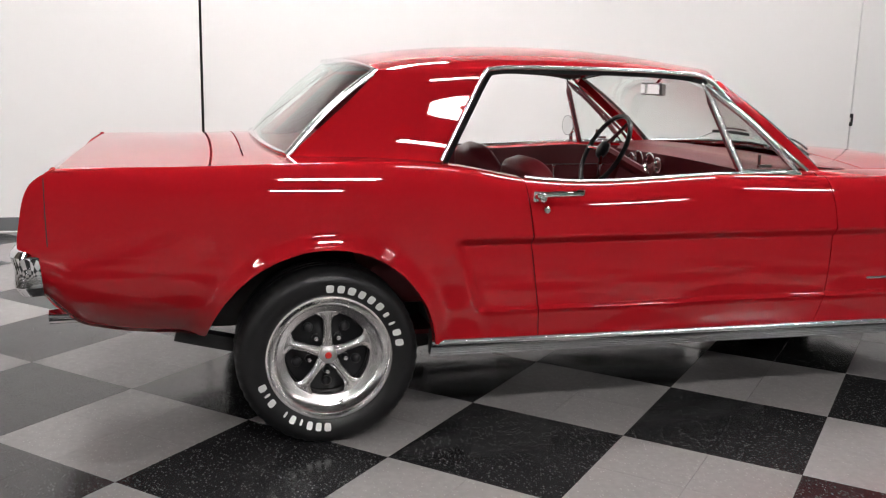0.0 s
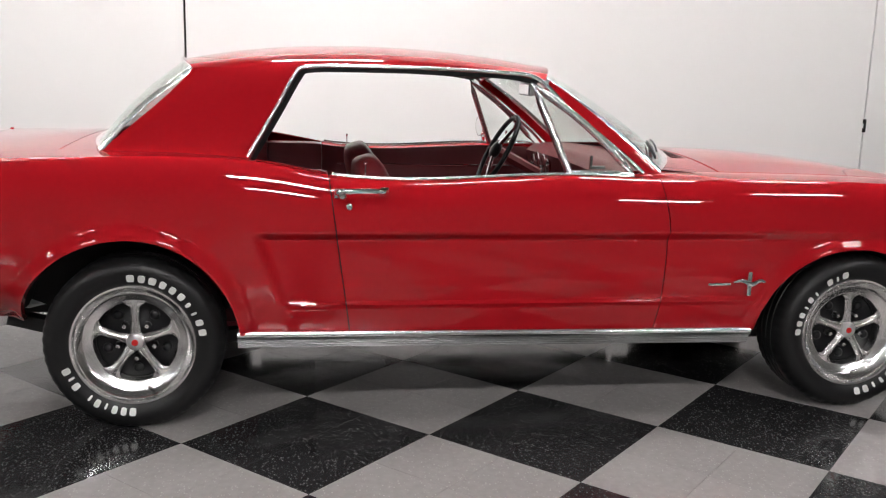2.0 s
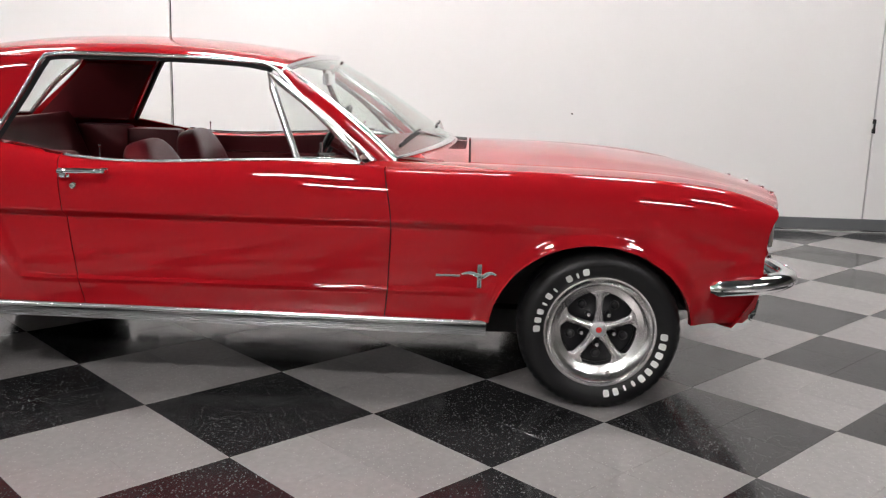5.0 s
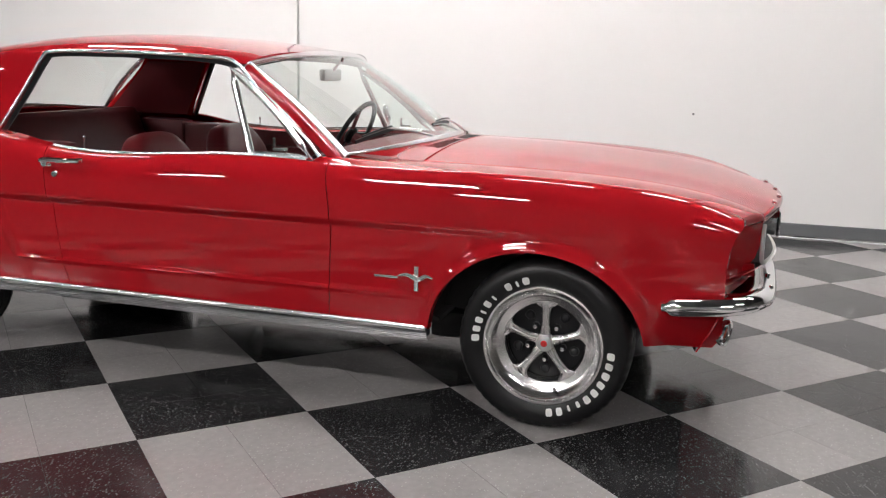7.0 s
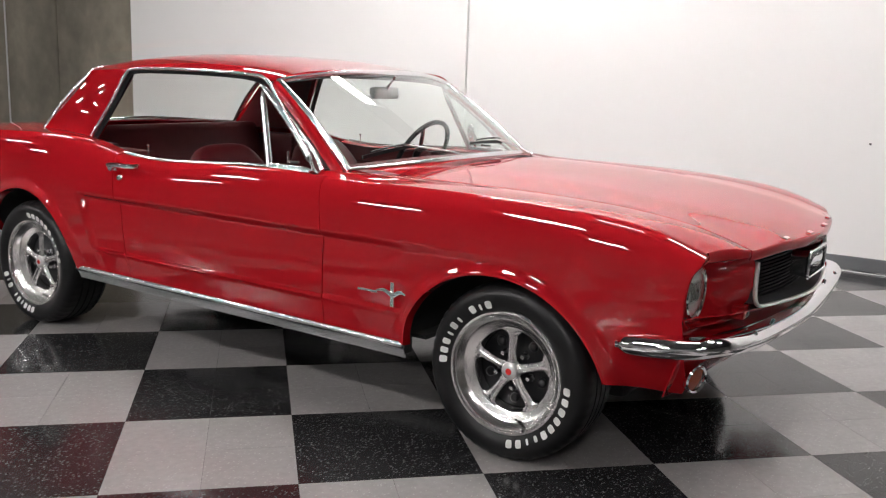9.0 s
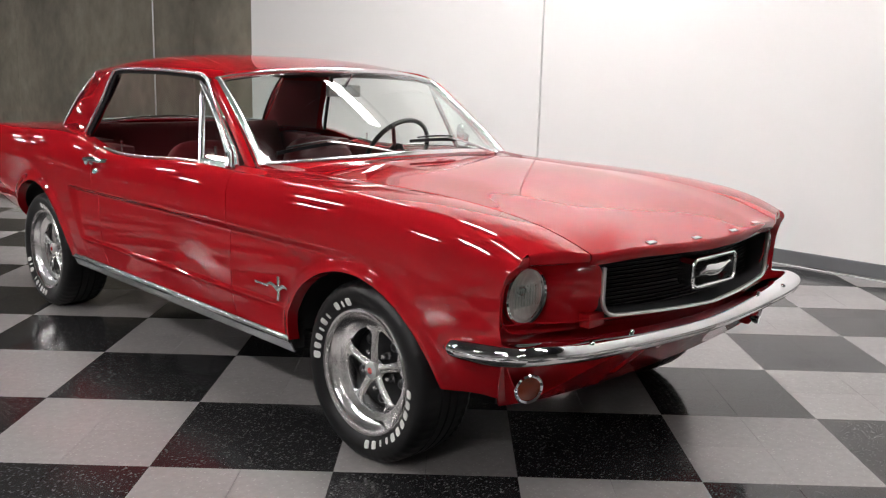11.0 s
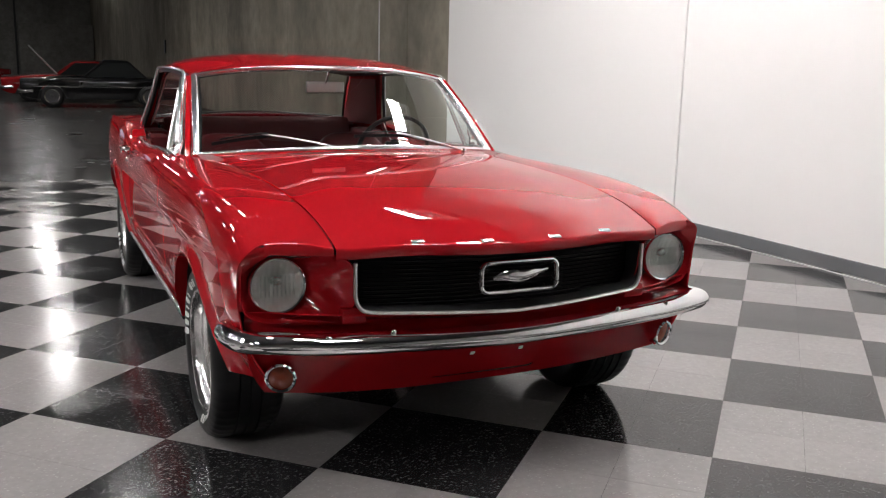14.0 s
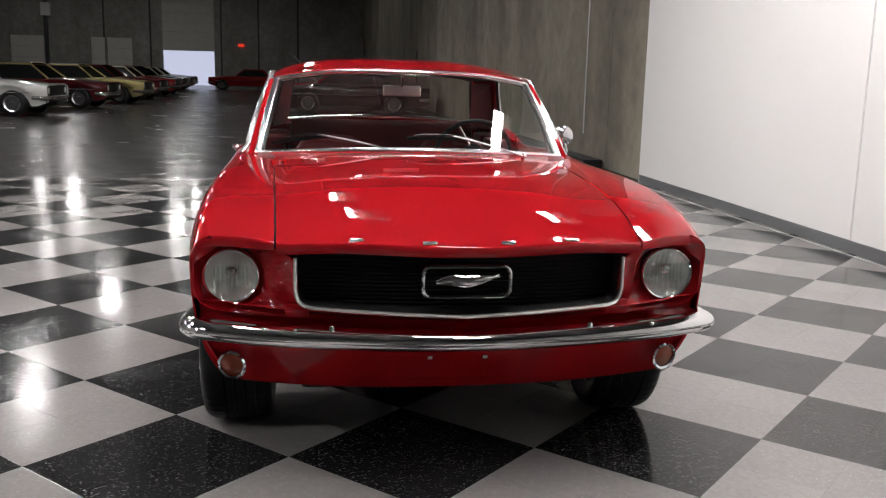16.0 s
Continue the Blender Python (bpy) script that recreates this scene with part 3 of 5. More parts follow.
    # outside handle and lock
    h = part("door_handle", sweep(smooth_path([(-2.035, y * 0.868, 0.853), (-2.03, y * 0.90, 0.862), (-1.97, y * 0.904, 0.866), (-1.88, y * 0.898, 0.866), (-1.862, y * 0.868, 0.866)], 6), ring(0.008, 8, 0.010)), CHROME, d, "chrome pull handle")
    part("lock_button", join(ball((-2.018, y * 0.892, 0.85), (0.016, 0.014, 0.016))), CHROME, h)
    part("handle_base", box((-2.045, min(y * 0.858, y * 0.874), 0.836), (-2.0, max(y * 0.858, y * 0.874), 0.872), 0.006), CHROME, h)
    part("handle_foot", box((-1.885, min(y * 0.858, y * 0.874), 0.858), (-1.855, max(y * 0.858, y * 0.874), 0.876), 0.005), CHROME, h)
    part("key_lock", lathe([(0, 0.010), (0.010, 0.009), (0.014, 0.004), (0.0145, -0.01)], 20), CHROME, d, at=Matrix.Translation((-1.992, y * 0.866, 0.806)) @ Matrix.Diagonal((1, y, 1, 1)))
    part("lock_pin", join(tube([(-1.93, y * 0.755, 0.90), (-1.93, y * 0.755, 0.945)], 0.003), ball((-1.93, y * 0.755, 0.948), 0.006)), CHROME, d)
    part("extension_seam", sweep([(-3.612 + 0.02 * (0.94 - z), y * (flank(-3.612, z) + 0.0002), z) for z in np.linspace(0.715, 0.925, 14)], [(-0.0014, -0.0014), (0.0014, -0.0014), (0.0014, 0.0014), (-0.0014, 0.0014)], up=(1, 0, 0)), DARK, qp)
    # rocker trim: bright bead and ribbed strip
    xs = np.linspace(-2.385, -0.435, 24)
    r = part("rocker_trim", sweep([(x, y * 0.826, lerp(0.336, 0.322, (x + 2.385) / 1.95)) for x in xs], ring(0.012, 12, 0.0155)), BRIGHT, CAR, "bright ribbed rocker panel moulding")
    for k in range(5):
        part("rib", tube([(x, y * (0.824 - 0.004 * k), lerp(0.3215, 0.3075, (x + 2.385) / 1.95) - 0.0085 * k) for x in (xs[0], xs[12], xs[-1])], 0.0038, 6), RIB, r)
    part("rocker", sweep([(x, y * 0.785, 0.315) for x in np.linspace(-2.38, -0.44, 6)], [(-0.024, -0.032), (0.024, -0.032), (0.022, 0.06), (-0.022, 0.06)]), DARK, CAR)
    # badge on the fender
    bx = part("fender_badge", join(box((-0.476, min(y * 0.848, y * 0.858), 0.468), (-0.459, max(y * 0.848, y * 0.858), 0.560), 0.003)), BRIGHT, f, "chrome upright bar emblem")
    part("running_shape", sweep(smooth_path([(-0.535, y * 0.861, 0.522), (-0.50, y * 0.862, 0.528), (-0.46, y * 0.862, 0.514), (-0.43, y * 0.861, 0.528), (-0.405, y * 0.860, 0.522)], 5), ring(0.004, 6, 0.008), scale=lambda t: 0.35 + 0.8 * math.sin(math.pi * t)), BRIGHT, bx)
    part("script_bar", box((-0.632, min(y * 0.846, y * 0.852), 0.508), (-0.540, max(y * 0.846, y * 0.852), 0.517), 0.002), BRIGHT, f, "thin chrome script plate")
    return f, d, qp


SR = [(-2.62, 0.590), (-2.545, 0.600), (-2.2, 0.652), (-1.8, 0.664), (-1.245, 0.645)]
ZC = [(-2.66, 1.298), (-2.41, 1.345), (-2.17, 1.368), (-1.93, 1.376), (-1.69, 1.371), (-1.44, 1.351), (-1.15, 1.312)]
ZR = [(-2.66, 1.256), (-2.545, 1.270), (-2.4, 1.278), (-2.2, 1.284), (-1.86, 1.287), (-1.4, 1.275), (-1.24, 1.260)]
half(-1, "right")
half(1, "left")


def roof_fn(u, v):
    k = lerp(-1, 1, v)
    a = abs(k)
    x0, x1 = lerp(-2.618, -2.545, a ** 3), lerp(-1.15, -1.245, a ** 2.2)
    x = lerp(x0, x1, u)
    return (x, k * curve(x, SR), lerp(curve(x, ZC), curve(x, ZR), 0.74 * a ** 3 + 0.26 * a ** 11))


part("roof", grid(roof_fn, 44, 48, away=(-1.9, 0, 0.8)), PAINT, CAR, solid=0.008, angle=60)


def headliner_fn(u, v):
    p = roof_fn(lerp(0.02, 0.98, u), lerp(0.01, 0.99, v))
    return (p[0], p[1], p[2] - 0.022)


part("headliner", grid(headliner_fn, 20, 20, away=(-1.9, 0, 3)), HEADLINER, CAR, "dark maroon cloth headliner")

# trunk lid, rear deck and tail
def trunk_fn(u, v):
    y = lerp(-0.6224, 0.6224, v)
    x = lerp(-3.575, -3.010, u)
    return (x, y, deck_z(x, abs(y)))


part("trunk_lid", grid(trunk_fn, 24, 24, away=(-3.3, 0, 0.3)), PAINT, CAR, solid=0.006)


def deck_fn(u, v):
    y = lerp(-1, 1, v)
    x = lerp(-3.005, lerp(-2.935, -2.865, abs(y) ** 3), u)
    s = abs(y) * lerp(0.623, 0.655, u)
    return (x, math.copysign(s, y), deck_z(x, s))


part("rear_deck_panel", grid(deck_fn, 4, 24, away=(-3, 0, 0.3)), PAINT, CAR, solid=0.005)


def tail_fn(u, v):
    k = lerp(-1, 1, u)
    top = deck_z(-3.574, abs(k) * 0.78)
    z = lerp(top, 0.42, v)
    x = max(tail_x(z) - 0.03 * (1 - k * k) * sstep(0, 0.15, v) + 0.012, -3.75)
    return (x if v else -3.574, k * (flank(tail_x(z), z) - 0.004), z - 0.003)


part("tail_panel", grid(tail_fn, 24, 20, away=(-2, 0, 0.7)), PAINT, CAR, solid=0.005)
# rear bumper with wrapped ends
RB = [(-3.632, -0.812, 0.632), (-3.660, -0.812, 0.630), (-3.694, -0.788, 0.627), (-3.714, -0.72, 0.623), (-3.735, -0.5, 0.618), (-3.745, 0, 0.614)]
RB = RB + [(x, -y, z) for x, y, z in RB[-2::-1]]
part("rear_bumper", sweep(smooth_path(RB, 6), [(-0.020, 0.066), (0.004, 0.068), (0.020, 0.050), (0.010, 0.0), (0.016, -0.045), (-0.004, -0.075), (-0.024, -0.072)]), CHROME, CAR, "chrome rear bumper with wrapped ends")
for y in (-0.56, 0.56):
    part("exhaust_tip", lathe([(0.024, 0), (0.026, 0.002), (0.026, 0.12), (0.022, 0.12), (0.022, 0.01)], 20), CHROME, CAR, at=Matrix.Translation((-3.535, y, 0.425)) @ Matrix.Rotation(radians(90), 4, "Z"))

# windscreen, rear window and their bright frames
def screen_fn(u, v):
    k = lerp(-1, 1, u)
    b = (-0.60 - 0.205 * abs(k) ** 2.2, k * 0.705, 0.962 - 0.035 * k * k)
    t = (-1.155 - 0.092 * abs(k) ** 2.2, k * 0.632, 1.306 - 0.05 * abs(k) ** 2.6)
    p = shift(b, t, v)
    return (p[0] + 0.012 * math.sin(math.pi * v), p[1], p[2] + 0.010 * math.sin(math.pi * v))


def rear_fn(u, v):
    k = lerp(-1, 1, u)
    b = (-2.935 + 0.075 * abs(k) ** 3, k * 0.654, deck_z(-2.93, abs(k) * 0.655) + 0.004)
    t = (-2.620 + 0.076 * abs(k) ** 3, k * 0.592, 1.300 - 0.033 * abs(k) ** 5)
    p = shift(b, t, v)
    return (p[0] - 0.012 * math.sin(math.pi * v), p[1], p[2] + 0.012 * math.sin(math.pi * v))


def rim_path(fn, n=26):
    return [fn(i / n, 0.0) for i in range(n)] + [fn(1.0, i / n) for i in range(n)] + [fn(1 - i / n, 1.0) for i in range(n)] + [fn(0.0, 1 - i / n) for i in range(n + 1)]


for nm, fn, c in (("windshield", screen_fn, (-2, 0, 0.9)), ("rear_window", rear_fn, (-1.5, 0, 0.9))):
    w = part(nm, grid(fn, 28, 14, away=c), GLASS, CAR, "clear curved glass in a bright frame")
    w.visible_shadow = False
    P = [Vector(p) for p in rim_path(fn)]
    bmf = bmesh.new()
    mid = sum(P, Vector()) / len(P)
    nrm = (Vector(fn(1, 0.5)) - Vector(fn(0, 0.5))).cross(Vector(fn(0.5, 1)) - Vector(fn(0.5, 0))).normalized()
    if nrm.dot(mid - Vector(c)) < 0:
        nrm = -nrm
    rows = []
    wide = 0.013 if nm == "windshield" else 0.009
    for i, p in enumerate(P[:-1]):
        inw = (mid - p)
        inw = (inw - nrm * inw.dot(nrm)).normalized()
        rows.append([bmf.verts.new(p + inw * a + nrm * b) for a, b in [(-wide, -0.008)] + [(lerp(-wide, 0.021, (1 - math.cos(q)) / 2), 0.014 * math.sin(q)) for q in np.linspace(0.25, math.pi, 8)]])
    for i in range(len(rows)):
        for j in range(8):
            bmf.faces.new((rows[i][j], rows[(i + 1) % len(rows)][j], rows[(i + 1) % len(rows)][j + 1], rows[i][j + 1]))
    bmesh.ops.recalc_face_normals(bmf, faces=bmf.faces)
    part("chrome_frame", bmf, BRIGHT, w, "bright moulding")
    rows = []
    bmf = bmesh.new()
    for p in P[:-1]:
        inw = (mid - p)
        inw = (inw - nrm * inw.dot(nrm)).normalized()
        rows.append([bmf.verts.new(p + inw * a + nrm * b) for a, b in ((0.018, -0.004), (0.032, -0.004))])
    for i in range(len(rows)):
        bmf.faces.new((rows[i][0], rows[(i + 1) % len(rows)][0], rows[(i + 1) % len(rows)][1], rows[i][1]))
    part("rubber_seal", bmf, BLACK, w)


def cowl_fn(u, v):
    k = lerp(-1, 1, u)
    b = screen_fn(u, 0)
    f = (-0.523, k * 0.618, hood_z(-0.52, k * 0.618))
    p = shift(b, f, v)
    return (p[0], p[1], p[2] - 0.004 * math.sin(math.pi * v))


# black strip added under the hood's rear seam to darken it like shade
part("cowl_gap_shade", grid(lambda u, v: (lerp(-0.535, -0.503, v), lerp(-0.615, 0.615, u), hood_z(-0.52, lerp(-0.615, 0.615, u)) - 0.015), 30, 2, away=(-0.5, 0, 0.3)), DARK, CAR)
cowl = part("cowl", grid(cowl_fn, 40, 6, away=(-0.6, 0, 0.3)), PAINT, CAR, solid=0.005)
for y0, y1 in ((-0.33, -0.03), (0.03, 0.33)):
    for k in range(16):
        y = lerp(y0, y1, k / 15)
        line = [cowl_fn((y / 0.64 + 1) / 2, v) for v in (0.30, 0.45, 0.60, 0.75, 0.88)]
        part("vent_slot", sweep(line, [(-0.0035, -0.004), (0.0035, -0.004), (0.0035, 0.0008), (-0.0035, 0.0008)]), DARK, cowl, smooth=False)

for y in (-1, 1):
    # A pillar and side window frames
    lo, hi = Vector((-0.818, y * 0.735, 0.915)), Vector((-1.240, y * 0.654, 1.247))
    path = [lo.lerp(hi, k / 10) + Vector((0.006, 0, 0.008)) * math.sin(math.pi * k / 10) for k in range(-1, 11)]
    ap = part("a_pillar", sweep([tuple(p) for p in path], [(-0.013, -0.026), (0.013, -0.026), (0.014, 0.004), (0.008, 0.012), (-0.008, 0.012), (-0.014, 0.004)]), PAINT, CAR)
    part("pillar_base", ball((-0.862, y * 0.745, 0.904), (0.062, 0.036, 0.022), 20), PAINT, ap)
    rail = [(-0.885, y * 0.765, 0.923)] + [tuple(lo.lerp(hi, t) + Vector((-0.030, y * 0.020, -0.012))) for t in (0.25, 0.5, 0.75)] + [(-1.285, y * 0.668, 1.262), (-1.42, y * 0.672, 1.281), (-1.7, y * 0.678, 1.290), (-2.0, y * 0.674, 1.290), (-2.13, y * 0.670, 1.284), (-2.175, y * 0.675, 1.262), (-2.25, y * 0.705, 1.13), (-2.345, y * 0.752, 0.966)]
    part("drip_rail", sweep(smooth_path(rail, 8), ring(0.0085, 10)), BRIGHT, CAR, "bright drip rail and window moulding")
    seal = [(p[0] + (0.012 if p[0] < -2.15 else 0), p[1] - y * 0.010, p[2] - 0.013) for p in rail[4:]]
    part("window_seal", sweep(smooth_path(seal, 8), [(-0.009, -0.009), (0.007, -0.009), (0.007, 0.009), (-0.009, 0.009)]), BLACK, CAR)
    # vent window
    vb, vt, vf = Vector((-1.172, y * 0.762, 0.918)), Vector((-1.302, y * 0.672, 1.238)), Vector((-0.925, y * 0.765, 0.918))
    fp = [tuple(vb.lerp(vt, k / 6)) for k in range(7)] + [tuple(vt.lerp(vf, k / 8) + Vector((0.012, 0, 0.016)) * math.sin(math.pi * k / 8)) for k in range(1, 9)] + [tuple(vf.lerp(vb, k / 4)) for k in range(1, 5)]
    vw = part("vent_window", sweep(fp, ring(0.014, 10, 0.015), caps=False), BRIGHT, CAR, "chrome-framed triangular vent window")
    bmv = bmesh.new()
    bmv.faces.new([bmv.verts.new(p) for p in (vb, vt, vf)])
    g = part("pane", bmv, GLASS, vw, smooth=False)
    g.visible_shadow = False
    part("latch", join(tube([(-1.085, y * 0.742, 0.935), (-1.085, y * 0.742, 0.985)], 0.006), box((-1.09, y * 0.742 - 0.006, 0.935), (-1.03, y * 0.742 + 0.006, 0.948), 0.004)), CHROME, vw)

# bonnet letters as plain plates
for y in (-0.328, -0.113, 0.124, 0.328):
    x = lip_x(y) - 0.010
    part("letter_plate", box((-0.008, -0.021, 0), (0.008, 0.021, 0.007), 0.002), BRIGHT, hood, "small chrome letter-sized plate", at=Matrix.Translation((x, y, hood_z(x, y) - 0.001)) @ Matrix.Rotation(radians(14), 4, "Y"))

# ---- nose ----
REFLECTOR = mat("reflector", (0.93, 0.93, 0.90), 0.20, 0.30, bump=0.35, bscale=70, var=0.15, scale=45)
SATIN = mat("satin_bright", (0.90, 0.89, 0.87), 0.36, 1.0, var=0.04, scale=20)


def lamp_cowl(y):
    """Painted surround that steps back from the fender's edge to the headlamp."""
    def outer(a):
        c, s = math.cos(a), math.sin(a)
        e = 0.42 if c > 0 and s > 0 else (0.36 if c < 0 and s < 0 else 0.58)
        yy = 0.662 + (0.156 if c > 0 else 0.159) * math.copysign(abs(c) ** e, c)
        zz = 0.668 + (0.108 if s > 0 else 0.112) * math.copysign(abs(s) ** e, s)
        x = lerp(lerp(0.715, 0.64, sstep(0.52, 0.79, yy)) - 0.05 * sstep(0.66, 0.56, zz), nose_x(zz) + 0.002, sstep(0.70, 0.79, yy))
        return (x, yy, zz)

    def fn(u, v):
        a = 2 * math.pi * u
        o = outer(a)
        i = (0.572, 0.707 + 0.087 * math.cos(a), 0.667 + 0.087 * math.sin(a))
        k = v ** 1.0
        p = shift(o, i, k)
        bow = 0.035 * math.sin(math.pi * v) * (1 if math.cos(a) < 0 else -0.3)
        return (p[0] + bow * 0.5, y * p[1], p[2])
    return grid(fn, 64, 10, away=(0, y * 0.7, 0.66))


for y in (-1, 1):
    lc = part("headlamp_cowl", lamp_cowl(y), PAINT, CAR, solid=0.005, angle=50)
    for k in range(3):
        part("gill", box((-0.006, -0.0045, -0.042), (0.006, 0.0045, 0.042), 0.004), PAINT, lc, at=Matrix.Translation((0.668 - 0.018 * k, y * (0.530 + 0.015 * k), 0.672)) @ Matrix.Rotation(radians(-35 * y), 4, "Z"))
    hl = part("headlamp", lathe([(0.0885, -0.03), (0.096, -0.004), (0.0965, 0.006), (0.092, 0.011), (0.087, 0.007), (0.086, 0.0)], 48), CHROME, CAR, "round sealed-beam headlamp in a chrome ring", at=Matrix.Translation((0.588, y * 0.707, 0.667)) @ Matrix.Rotation(radians(-90), 4, "Z") @ Matrix.Diagonal((0.92, 1, 0.92, 1)))
    lens = part("lens", lathe([(0.0, 0.022), (0.03, 0.020), (0.06, 0.013), (0.087, 0.0)], 40), LENS, hl, "fluted clear glass lens")
    bowl = lathe([(0.087 * q, -0.030 + 0.028 * q ** 2.2) for q in np.linspace(0, 1, 22)], 84)
    for v in bowl.verts:
        # the moulded prisms of a sealed beam: upright ribs with a plain band across
        v.co.y += (0.0011 * math.sin(v.co.x * 330) + 0.0020 * math.sin(v.co.z * 120 + 0.8)) * (0.35 if abs(v.co.z - 0.012) < 0.016 else 1.0)
    part("reflector", bowl, REFLECTOR, hl)
    part("bulb_shield", ball((0, -0.016, 0.012), (0.024, 0.012, 0.020)), CHROME, hl)
    for k in range(9):
        part("flute", box((-0.055 + 0.0135 * k, -0.004, -0.035), (-0.051 + 0.0135 * k, 0.010, 0.035), 0.001, 1), LENS, hl, smooth=False)
    # turn lamp in the valance
    ts = part("turn_lamp", lathe([(0.034, -0.03), (0.046, -0.012), (0.048, 0.0), (0.044, 0.006), (0.038, 0.002)], 36), CHROME, CAR, "round amber turn lamp in a chrome ring", at=Matrix.Translation((0.618, y * 0.708, 0.388)) @ Matrix.Rotation(radians(-90 + 20 * y), 4, "Z") @ Matrix.Rotation(radians(-8), 4, "X"))
    part("lens", lathe([(0.0, 0.006), (0.02, 0.004), (0.038, -0.002)], 28), AMBER, ts, "amber lens")

# grille: dark recess, bright frame, emblem
GZ0, GZ1 = 0.592, 0.752


def grille_outline(n=28):
    pts = [(-0.505, GZ1), (-0.505, 0.66)]
    pts += [(-0.505 + 0.035 * (1 - math.cos(a)), 0.66 - 0.055 * math.sin(a)) for a in np.linspace(0, math.pi / 2, 8)]
    pts += [(lerp(-0.46, 0.46, k / n), lerp(0.602, 0.585, 1 - abs(2 * k / n - 1))) for k in range(n + 1)]
    pts += [(0.505 - 0.035 * (1 - math.cos(a)), 0.66 - 0.055 * math.sin(a)) for a in np.linspace(math.pi / 2, 0, 8)]
    return pts + [(0.505, 0.66), (0.505, GZ1)]


gr = part("grille", box((0.60, -0.52, 0.57), (0.64, 0.52, 0.79)), MESH, CAR, "black mesh grille in a bright frame", smooth=False)
GO = grille_outline()
part("grille_trim", sweep([(lip_x(a) - 0.006, a * 1.006, z - 0.004) for a, z in GO], ring(0.0062, 8, 0.008), up=(1, 0, 0)), SATIN, gr, "bright grille surround")
bmt = bmesh.new()
rows = [[bmt.verts.new((lip_x(a) - 0.012 + b, a, z)) for b in (0, -0.05, -0.13)] for a, z in GO]
for i in range(len(rows) - 1):
    for j in range(2):
        bmt.faces.new((rows[i][j], rows[i + 1][j], rows[i + 1][j + 1], rows[i][j + 1]))
part("grille_well", bmt, TRIM_GREY, gr, "dull metal well of the grille", solid=0.003)
for k in range(13):
    z = lerp(0.594, 0.748, k / 12)
    part("grille_bar", sweep([(lip_x(y) - 0.085, y, z) for y in np.linspace(-0.49, 0.49, 13)], [(-0.004, -0.002), (0.006, -0.002), (0.006, 0.002), (-0.004, 0.002)]), MESH, gr, smooth=False)


def round_rect(w, h, r, n=6):
    out = []
    for cx, cz, a0 in ((w - r, h - r, 0), (-w + r, h - r, 90), (-w + r, -h + r, 180), (w - r, -h + r, 270)):
        out += [(cx + r * math.cos(radians(a0 + 90 * k / n)), cz + r * math.sin(radians(a0 + 90 * k / n))) for k in range(n + 1)]
    return out


RR = round_rect(0.132, 0.046, 0.024)
em = part("emblem_frame", sweep([(0.795, a, 0.690 + b) for a, b in RR + RR[:1]], ring(0.007, 8), up=(1, 0, 0), caps=False), CHROME, gr, "chrome rounded emblem frame")
bmt = bmesh.new()
rows = [[bmt.verts.new((x, a * c, 0.690 + b * c)) for x, c in ((0.797, 1.0), (0.735, 0.95))] for a, b in RR]
for i in range(len(rows)):
    bmt.faces.new((rows[i][0], rows[(i + 1) % len(rows)][0], rows[(i + 1) % len(rows)][1], rows[i][1]))
bmesh.ops.recalc_face_normals(bmt, faces=bmt.faces)
part("emblem_well", bmt, BRIGHT, em)
part("emblem_shape", sweep(smooth_path([(0.795, -0.092, 0.686), (0.798, -0.05, 0.694), (0.80, 0.0, 0.690), (0.80, 0.05, 0.698), (0.795, 0.098, 0.706)], 6), ring(0.008, 8, 0.016), scale=lambda t: 0.3 + 0.9 * math.sin(math.pi * min(1, t * 1.12))), CHROME, em, "plain elongated chrome shape")


def apron_fn(u, v):
    y = lerp(-0.805, 0.805, u)
    s = abs(y)
    z = lerp(lerp(0.592, 0.572, 1 - min(1, s / 0.7)), 0.512, v)
    x = lerp(lip_x(min(0.60, s)) - 0.014 - 0.060 * v - 0.060 * math.sin(math.pi * v), nose_x(z) - 0.006 - 0.02 * math.sin(math.pi * v), sstep(0.60, 0.80, s))
    return (x, y, z)


for y in (-1, 1):
    part("grille_corner", box((0.625, min(y * 0.466, y * 0.540), 0.560), (0.700, max(y * 0.466, y * 0.540), 0.604), 0.006), PAINT, CAR)
# dark backing added to close the see-through gaps behind the apron
part("nose_backing", box((0.52, -0.74, 0.47), (0.575, 0.74, 0.60), 0.01), DARK, CAR)
part("stone_apron", grid(apron_fn, 24, 6, away=(0, 0, 0.55)), PAINT, CAR, solid=0.004)


def valance_fn(u, v):
    k = lerp(-1, 1, u)
    y = k * lerp(0.803, 0.735, v ** 2)
    x = lerp(0.725, 0.600, abs(k) ** 3.2) - lerp(0.235, 0.075, abs(k) ** 3) * v ** 1.15
    # raised pad for a number plate
    x += 0.007 * sstep(0.205, 0.190, abs(y)) * sstep(0.02, 0.10, v) * sstep(0.84, 0.78, v)
    z = lerp(0.500, lerp(0.256, 0.316, abs(k) ** 2.5), v)
    return (x, y, z)


va = part("front_valance", grid(valance_fn, 96, 28, away=(0, 0, 0.45)), PAINT, CAR, solid=0.005)
for y in (-0.088, 0.090):
    part("plate_nut", box((0.0, -0.007, -0.007), (0.006, 0.007, 0.007), 0.002), WHITE_RUBBER, va, "small white plate fixing", at=Matrix.Translation((0.659, y, 0.415)) @ Matrix.Rotation(radians(42), 4, "Y"))
FB = [(0.40, -0.845, 0.492), (0.47, -0.856, 0.498), (0.60, -0.852, 0.510), (0.692, -0.825, 0.522), (0.742, -0.745, 0.524), (0.765, -0.58, 0.512), (0.782, -0.30, 0.500), (0.792, 0, 0.494)]
